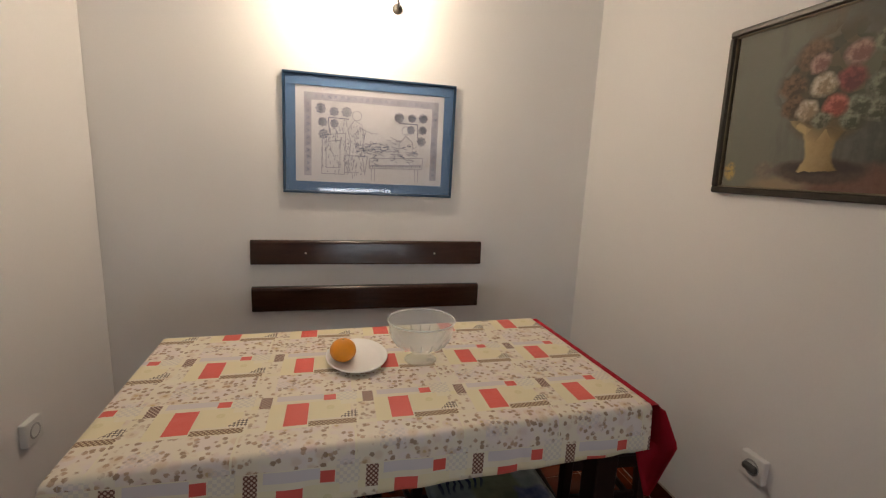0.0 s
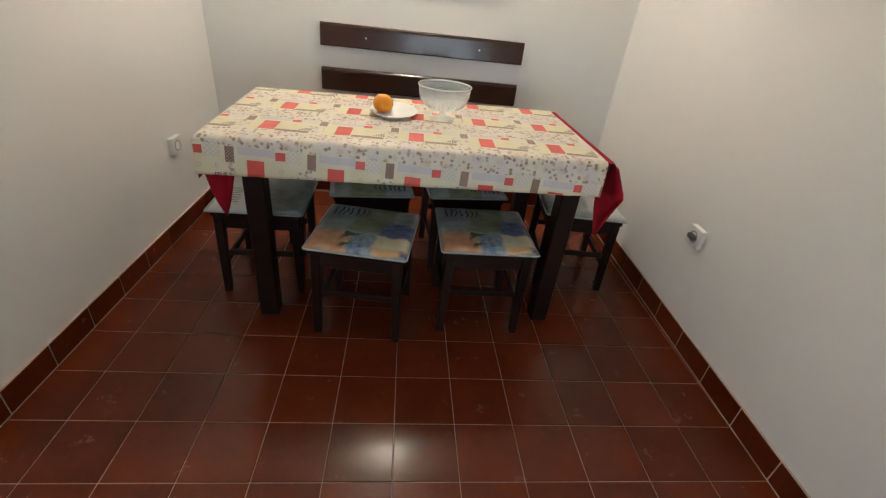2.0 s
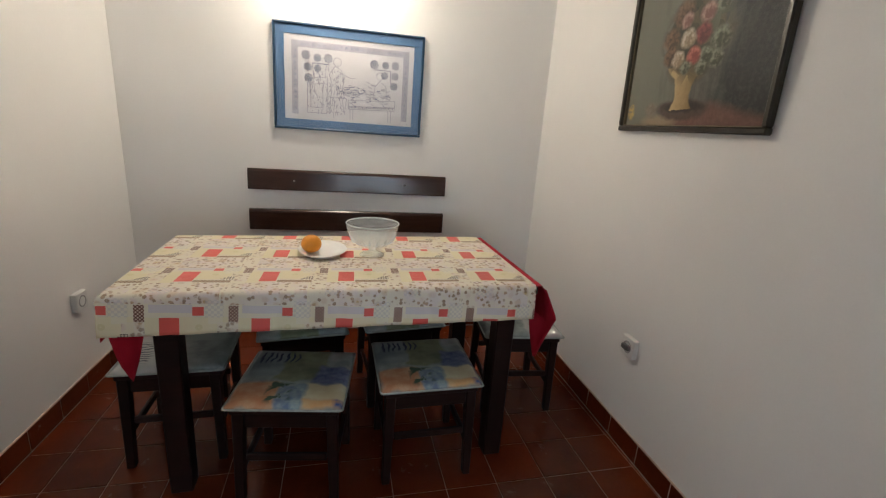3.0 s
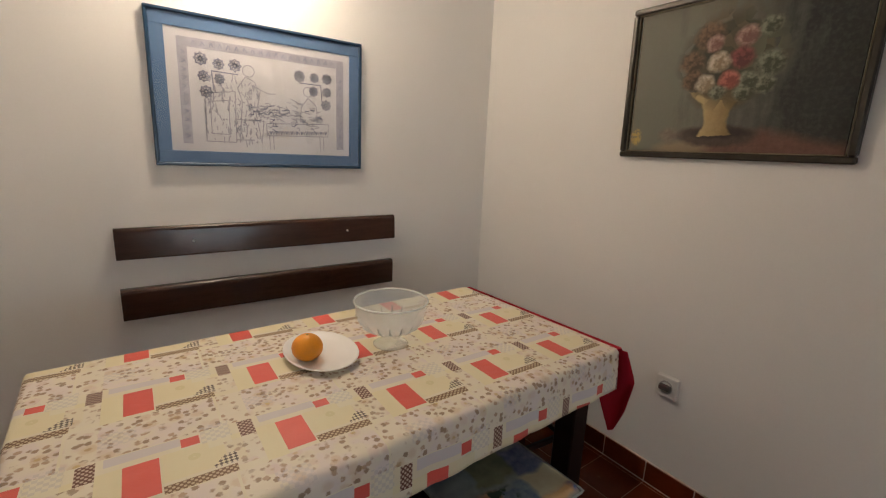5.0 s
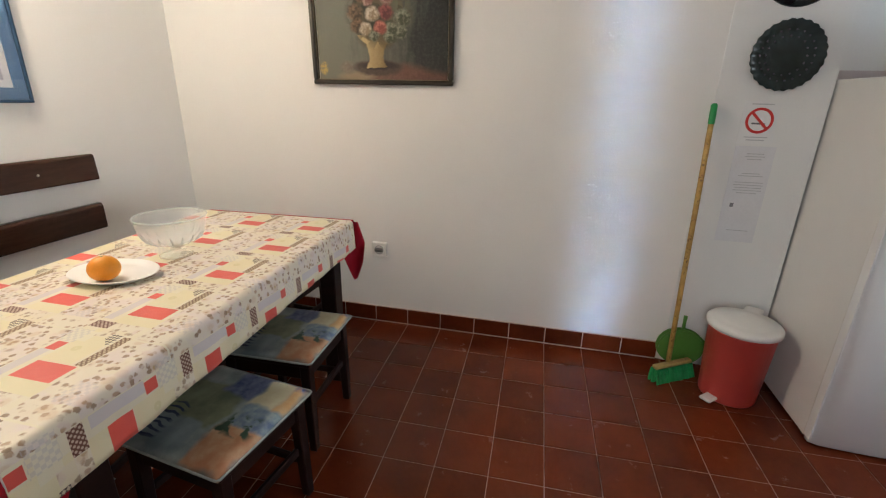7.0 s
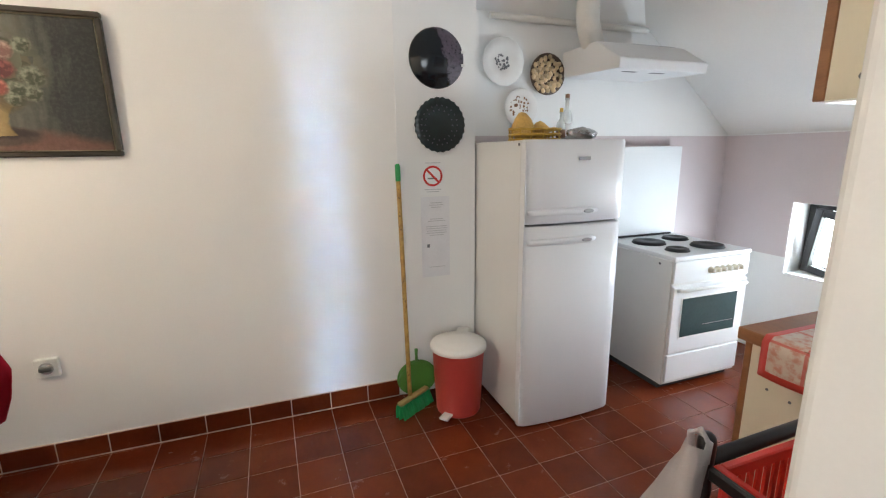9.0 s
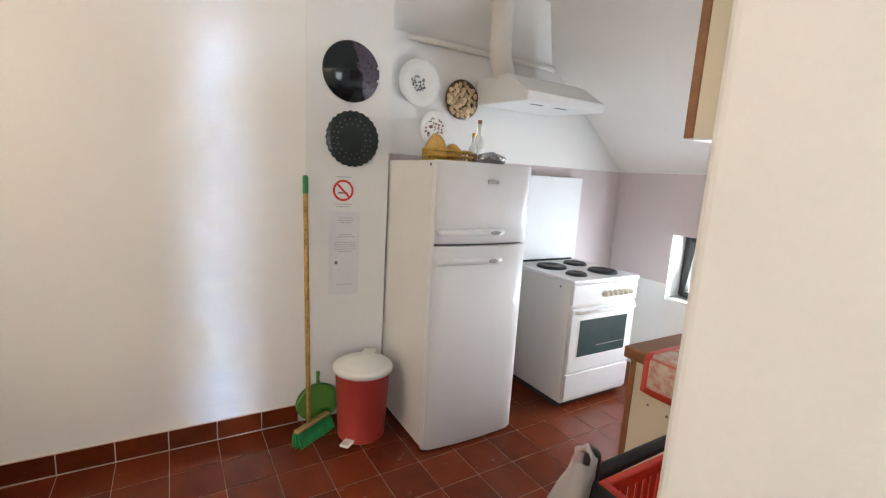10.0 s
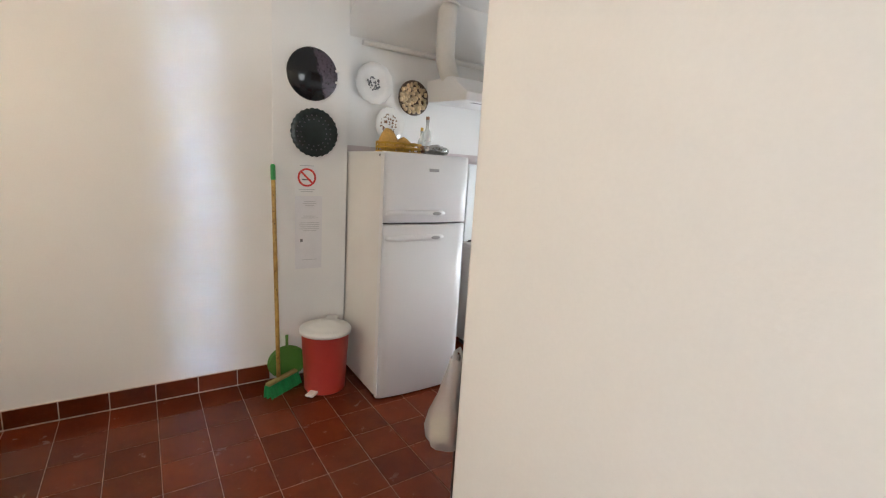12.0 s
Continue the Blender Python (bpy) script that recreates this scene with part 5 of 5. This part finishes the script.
part("side_button", lathe([(0, 0), (0.008, 0), (0.006, 0.003), (0, 0.003)], 10, pose(0.10, 0.295, 0.77, -90, 0, 0)), INK, ck)

# ---- cooker hood and duct ----
hd = thing("cooker_hood", "white cooker hood under the slanting ceiling", "cooker hood", pose(XK, -1.865, 1.742))
bm = bmesh.new()
prof = [(-0.002, 0.022), (-0.475, 0.0), (-0.482, 0.048), (-0.440, 0.070), (-0.315, 0.152), (-0.295, 0.160), (-0.002, 0.158)]
a = [bm.verts.new((x, 0.288, z)) for x, z in prof]
b = [bm.verts.new((x, -0.288, z)) for x, z in prof]
bm.faces.new(a)
bm.faces.new(b[::-1])
for k in range(len(prof)):
    bm.faces.new([a[k], b[k], b[(k + 1) % len(prof)], a[(k + 1) % len(prof)]])
bmesh.ops.recalc_face_normals(bm, faces=bm.faces[:])
bmesh.ops.bevel(bm, geom=bm.edges[:], offset=0.004, segments=2, affect="EDGES")
part("canopy", bm, ENAMEL, hd)
for y in (0.13, -0.05):
    part("vent_slot", box(-0.40, -0.36, y - 0.045, y + 0.045, 0.004, 0.0125, 0.002), INK, hd, "dark underside slot")
part("switch_strip", box(-0.290, -0.255, -0.25, 0.05, 0.1535, 0.164, 0.002), FAINT_INK, hd, "grey switch strip")
du = thing("extractor_duct", "white ribbed extractor duct rising from the hood", "duct", pose(1.33, -1.565, 0))
pts = [(0.034, -0.075, 1.885), (0.030, -0.064, 1.91), (0.020, -0.042, 1.945), (0.008, -0.015, 1.985), (0.0, 0.0, 2.03), (0.0, 0.0, TOP - 0.004)]
fine = []
for p, q in zip(pts, pts[1:]):
    fine += [Vector(p).lerp(Vector(q), k / 8) for k in range(8)]
fine.append(Vector(pts[-1]))
part("hose", tube(fine, [0.058 + 0.0028 * (k % 2) for k in range(len(fine))], 24, ref=Vector((1, 0.6, 0))), DUCT, du, smooth=True)
part("collar", lathe([(0.062, 0), (0.072, 0), (0.072, 0.012), (0.062, 0.012), (0.062, 0)], 28, pose(0, 0, TOP - 0.013)), DUCT, du, smooth=True)

# ---- cupboards ----
up = thing("wall_cupboard", "cream wall cupboard with a brown wooden edge", "cupboard", pose(KW, -0.905, 1.432))
part("carcass", box(0.001, 0.350, -0.95, 0.0, 0.0, 0.70), CREAM_BOARD, up, "cream side panel")
part("front_edge", box(0.351, 0.371, -0.95, 0.001, 0.0, 0.70, 0.002), OAK_EDGE, up, "brown wooden edge")
part("underside", box(0.001, 0.350, -0.95, 0.0, -0.004, -0.0005), WHITE_PLASTIC, up, "white underside")
part("screw_cap", lathe([(0, 0), (0.006, 0), (0.005, 0.002), (0, 0.002)], 10, pose(0.30, 0.0, 0.035, -90, 0, 0)), INK, up)
lo = thing("base_cupboard", "cream base cupboard with brown wooden edges", "cupboard", pose(KW, -1.205, 0))
part("carcass", box(0.001, 0.605, -1.35, 0.0, 0.08, 0.815), CREAM_BOARD, lo, "cream side panel")
part("plinth", box(0.001, 0.56, -1.35, -0.01, 0.0, 0.08), OAK_EDGE, lo, "brown plinth")
part("front_edge", box(0.606, 0.626, -1.35, 0.001, 0.0, 0.815, 0.002), OAK_EDGE, lo, "brown wooden edge")
for x in (0.49, 0.55):
    part("screw_cap", lathe([(0, 0), (0.0042, 0), (0.0036, 0.002), (0, 0.002)], 10, pose(x, 0.0, 0.70 - (0.55 - x) * 0.1, -90, 0, 0)), INK, lo)
wt = thing("worktop", "brown wooden worktop on the base cupboard", "worktop", pose(KW, -1.205, 0.816))
part("board", box(0.001, 0.645, -1.36, 0.012, 0.0, 0.036, 0.003), OAK_EDGE, wt)


def check_cloth_material():
    n = Nodes("red_check_cloth")
    uv = n.place("UV")
    sep = n.add("SeparateXYZ")
    n.link(uv, sep.inputs[0])
    base = n.mix(n.ramp(n.noise(uv, 40, 4), 0.44, 0.62), (0.62, 0.52, 0.44), (0.54, 0.26, 0.19))
    for k in (0, 1):
        base = n.mix(n.math("MULTIPLY", n.math("LESS_THAN", n.math("PINGPONG", sep.outputs[k], 0.055), 0.004), 0.75), base, (0.55, 0.07, 0.05))
    edge = n.math("LESS_THAN", n.math("MINIMUM", n.math("MINIMUM", sep.outputs[0], sep.outputs[1]), n.math("SUBTRACT", 0.46, sep.outputs[0])), 0.020)
    base = n.mix(edge, base, (0.58, 0.055, 0.04))
    n.link(base, n.out.inputs["Base Color"])
    n.out.inputs["Roughness"].default_value = 0.45
    n.bump(n.noise(uv, 12, 3), 0.4, 0.004)
    return n.material


cc = thing("worktop_cloth", "red and cream check cloth over the worktop's end", "cloth", pose(0, 0, 0))
bm = bmesh.new()
uvl = bm.loops.layers.uv.new("UVMap")
gv = {}
for i in range(24):
    for j in range(31):
        a, b = 0.46 * i / 23, 0.75 * j / 30
        over = 0.115 - b
        x = -0.01 - a
        if over > 0:
            y, z = -1.186 + 0.004 * math.sin(a * 30), 0.8555 - over
        else:
            y, z = -1.1895 + over, 0.8565 + 0.0015 * noise.noise((a * 12, b * 12, 0))
        gv[i, j] = (bm.verts.new((x, y, z)), (a, b))
for i in range(23):
    for j in range(30):
        ks = ((i, j), (i, j + 1), (i + 1, j + 1), (i + 1, j))
        f = bm.faces.new([gv[k][0] for k in ks])
        for loop, k in zip(f.loops, ks):
            loop[uvl].uv = gv[k][1]
cs = part("sheet", bm, check_cloth_material(), cc, smooth=True)
md = cs.modifiers.new("thick", "SOLIDIFY")
md.thickness, md.offset = 0.001, 1.0

# ---- chair with a bag, and the basket on it ----
ch = thing("chair", "black wooden ladder-back chair by the partition", "chair", pose(-0.392, -0.715, 0))
POST = ((0.0, 0.012), (0.20, 0.015), (0.43, 0.017), (0.46, 0.016), (0.585, 0.015), (0.62, 0.012), (0.655, 0.015), (0.72, 0.0165), (0.76, 0.012), (0.775, 0.016), (0.81, 0.017), (0.825, 0.015), (0.832, 0.009))
for sx in (-1, 1):
    part("back_post", tube([(sx * 0.145, 0.012 * min(1.0, z / 0.83), z) for z, r in POST], [r for z, r in POST], 14), BLACK_WOOD, ch, smooth=True)
    for z in (0.600, 0.640):
        part("ring", lathe([(0.0145, -0.004), (0.0190, -0.002), (0.0190, 0.002), (0.0145, 0.004)], 16, pose(sx * 0.145, 0.009, z)), BLACK_GLAZE, ch, "glossy turned ring", True)
    part("front_leg", tube([(sx * 0.145, -0.40, 0.0), (sx * 0.145, -0.40, 0.78)], [0.014, 0.016], 12), BLACK_WOOD, ch, smooth=True)
    part("arm", tube([(sx * 0.145, 0.0, 0.775), (sx * 0.145, -0.20, 0.78), (sx * 0.145, -0.43, 0.785)], 0.014, 10), BLACK_WOOD, ch, smooth=True)
    part("stretcher", tube([(sx * 0.145, 0.0, 0.2), (sx * 0.145, -0.40, 0.2)], 0.010, 10), BLACK_WOOD, ch, smooth=True)
for z in (0.755, 0.66, 0.555):
    part("back_slat", box(-0.135, 0.135, 0.002, 0.016, z - 0.014, z + 0.014, 0.004), BLACK_WOOD, ch)
part("seat", box(-0.160, 0.160, -0.41, 0.012, 0.425, 0.448, 0.006), BLACK_WOOD, ch)

rb = thing("plastic_basket", "bright red slotted plastic basket on the chair", "basket", pose(-0.362, -0.945, 0.4485))
bx, by, bh = 0.132, 0.165, 0.275
part("bottom", box(-bx + 0.01, bx - 0.01, -by + 0.01, by - 0.01, 0, 0.006), BASKET_RED, rb)
part("rim", join(box(-bx - 0.012, bx + 0.012, -by - 0.012, -by + 0.006, bh - 0.03, bh, 0.003), join(box(-bx - 0.012, bx + 0.012, by - 0.006, by + 0.012, bh - 0.03, bh, 0.003), join(box(-bx - 0.012, -bx + 0.006, -by + 0.006, by - 0.006, bh - 0.03, bh, 0.003), box(bx - 0.006, bx + 0.012, -by + 0.006, by - 0.006, bh - 0.03, bh, 0.003)))), BASKET_RED, rb, "broad rim")
for sx in (-1, 1):
    for k in range(13):
        y = -by + 0.01 + k * (2 * by - 0.02) / 12
        part("slat", box(sx * bx - 0.003, sx * bx + 0.003, y - 0.007, y + 0.007, 0.0, bh - 0.03), BASKET_RED, rb)
for sy in (-1, 1):
    for k in range(9):
        x = -bx + 0.015 + k * (2 * bx - 0.03) / 8
        part("slat", box(x - 0.007, x + 0.007, sy * by - 0.003, sy * by + 0.003, 0.0, bh - 0.03), BASKET_RED, rb)
rg = thing("red_bag", "crumpled red plastic bag inside the basket", "bag", pose(-0.362, -0.945, 0.455))
bm = bmesh.new()
bmesh.ops.create_icosphere(bm, subdivisions=4, radius=1)
for v in bm.verts:
    p = Vector((v.co.x * 0.105, v.co.y * 0.14, 0.12 + v.co.z * 0.12)) + 0.022 * noise.noise_vector(v.co * 2.2) + 0.008 * noise.noise_vector(v.co * 7)
    v.co = Vector((max(-0.112, min(0.112, p.x)), max(-0.155, min(0.155, p.y)), max(0.0, p.z)))
part("film", bm, paint("red_orange_film", (0.72, 0.10, 0.045), 0.3, var=0.15, big=12, fine=60, relief=0.3, depth=0.004), rg, smooth=True)

bg = thing("carrier_bag", "thin white carrier bag hanging from the chair post", "bag", pose(-0.245, -0.700, 0) @ pose(0, 0, -0.018))
bm = bmesh.new()
rows = []
prof = [(0.835, 0.022, 0.02, 0.0), (0.80, 0.026, 0.022, 0.006), (0.75, 0.034, 0.024, 0.02), (0.68, 0.046, 0.030, 0.032), (0.61, 0.062, 0.042, 0.046), (0.56, 0.066, 0.048, 0.052), (0.525, 0.056, 0.042, 0.054), (0.51, 0.036, 0.030, 0.054), (0.506, 0.008, 0.006, 0.054)]
for z, rx, ry, off in prof:
    z = 0.835 - 0.92 * (0.835 - z)
    rows.append([bm.verts.new((off * 0.95 + rx * math.cos(a) * (1 + 0.10 * math.sin(3 * a + z * 20)), 0.018 + ry * math.sin(a) * (1 + 0.14 * math.sin(5 * a + z * 31)), z)) for a in [2 * math.pi * k / 28 for k in range(28)]])
for a, b in zip(rows, rows[1:]):
    for k in range(28):
        bm.faces.new([a[k], a[(k + 1) % 28], b[(k + 1) % 28], b[k]])
part("film", bm, BAG, bg, "thin white film", True)
part("handle_loop", tube([(0.018, 0.012, 0.80), (0.020, 0.014, 0.845), (0.0, 0.014, 0.858), (-0.020, 0.014, 0.845), (-0.016, 0.014, 0.80)], [0.006, 0.005, 0.006, 0.005, 0.006], 8, flat=1.6), BAG, bg, smooth=True)
bm = bmesh.new()
bmesh.ops.create_icosphere(bm, subdivisions=3, radius=1)
for v in bm.verts:
    v.co = Vector((0.060 + v.co.x * 0.040, 0.018 + v.co.y * 0.032, 0.582 + v.co.z * 0.044)) + 0.006 * noise.noise_vector(v.co * 2)
part("contents", bm, paint("cream_bread", (0.70, 0.60, 0.42), 0.7, var=0.08), bg, "cream lump inside the bag", True)

# ---- skirting tiles ----


def skirting(name, m, length, start):
    """Tiles along x of the given pose, proud of the wall towards -y; start: the first joint."""
    sk = structure(name, box(0, length, -0.006, 0, 0, 0.101, m=m), SKIRT_GROUT, "red-brown tile skirting with pale joints", "skirting")
    edges = [0.0]
    x = start
    while x < length:
        edges.append(x)
        x += 0.2
    edges.append(length)
    whole = bake(box(0.0024, 0.1976, -0.010, -0.0061, 0.008, 0.099, 0.0015), "skirting_tile", TILE)
    for a, b in zip(edges, edges[1:]):
        if b - a < 0.03:
            continue
        if abs(b - a - 0.2) < 1e-3:
            ob = new("skirting_tile", whole)
        else:
            ob = new("skirting_tile", bake(box(0.0024, b - a - 0.0024, -0.010, -0.0061, 0.008, 0.099, 0.0015), "skirting_tile", TILE))
        ob.matrix_world = m @ pose(a, 0, 0)
        ob.parent = sk
    return sk


skirting("baseboard", pose(XR, YB, 0, 0, 0, -90), YB + 0.522, (YB - 0.058) % 0.2)
skirting("baseboard", pose(XL, 0.36, 0, 0, 0, 90), YB - 0.36, 0.055)
skirting("baseboard", pose(XL + 0.011, YB, 0, 0, 0, 0), XR - XL - 0.022, 0.12)

# ---- floor tiles ----
tile = bake(box(-0.0984, 0.0984, -0.0984, 0.0984, -0.0045, 0.0, 0.0010), "tile", TILE)
rest = bmesh.new()
turn = pose(1.463, 0.258, 0, 0, 0, 1.4)
for i in range(-23, 2):
    for j in range(-17, 12):
        m = turn @ pose(-0.2 + 0.2 * i + 0.1, 0.2 * j + 0.1, 0)
        x, y = m.translation.x, m.translation.y
        if x > 1.66 or (x < -0.98 and (y < -0.60 or y > 1.48)) or x < -3.0 or (x < -0.68 and y < -0.60) or y > 2.3:
            continue
        if -0.95 < x < 1.50 and -1.60 < y < 1.60:
            ob = new("tile", tile)
            ob.matrix_world = m @ pose(0, 0, 0, random.uniform(-0.1, 0.1), random.uniform(-0.1, 0.1), 0)
            ob.parent = floor
        else:
            box(-0.098, 0.098, -0.098, 0.098, -0.0045, 0.0, 0, rest, m)
tagged(part("far_tiles", rest, TILE, floor), kind="stuff")
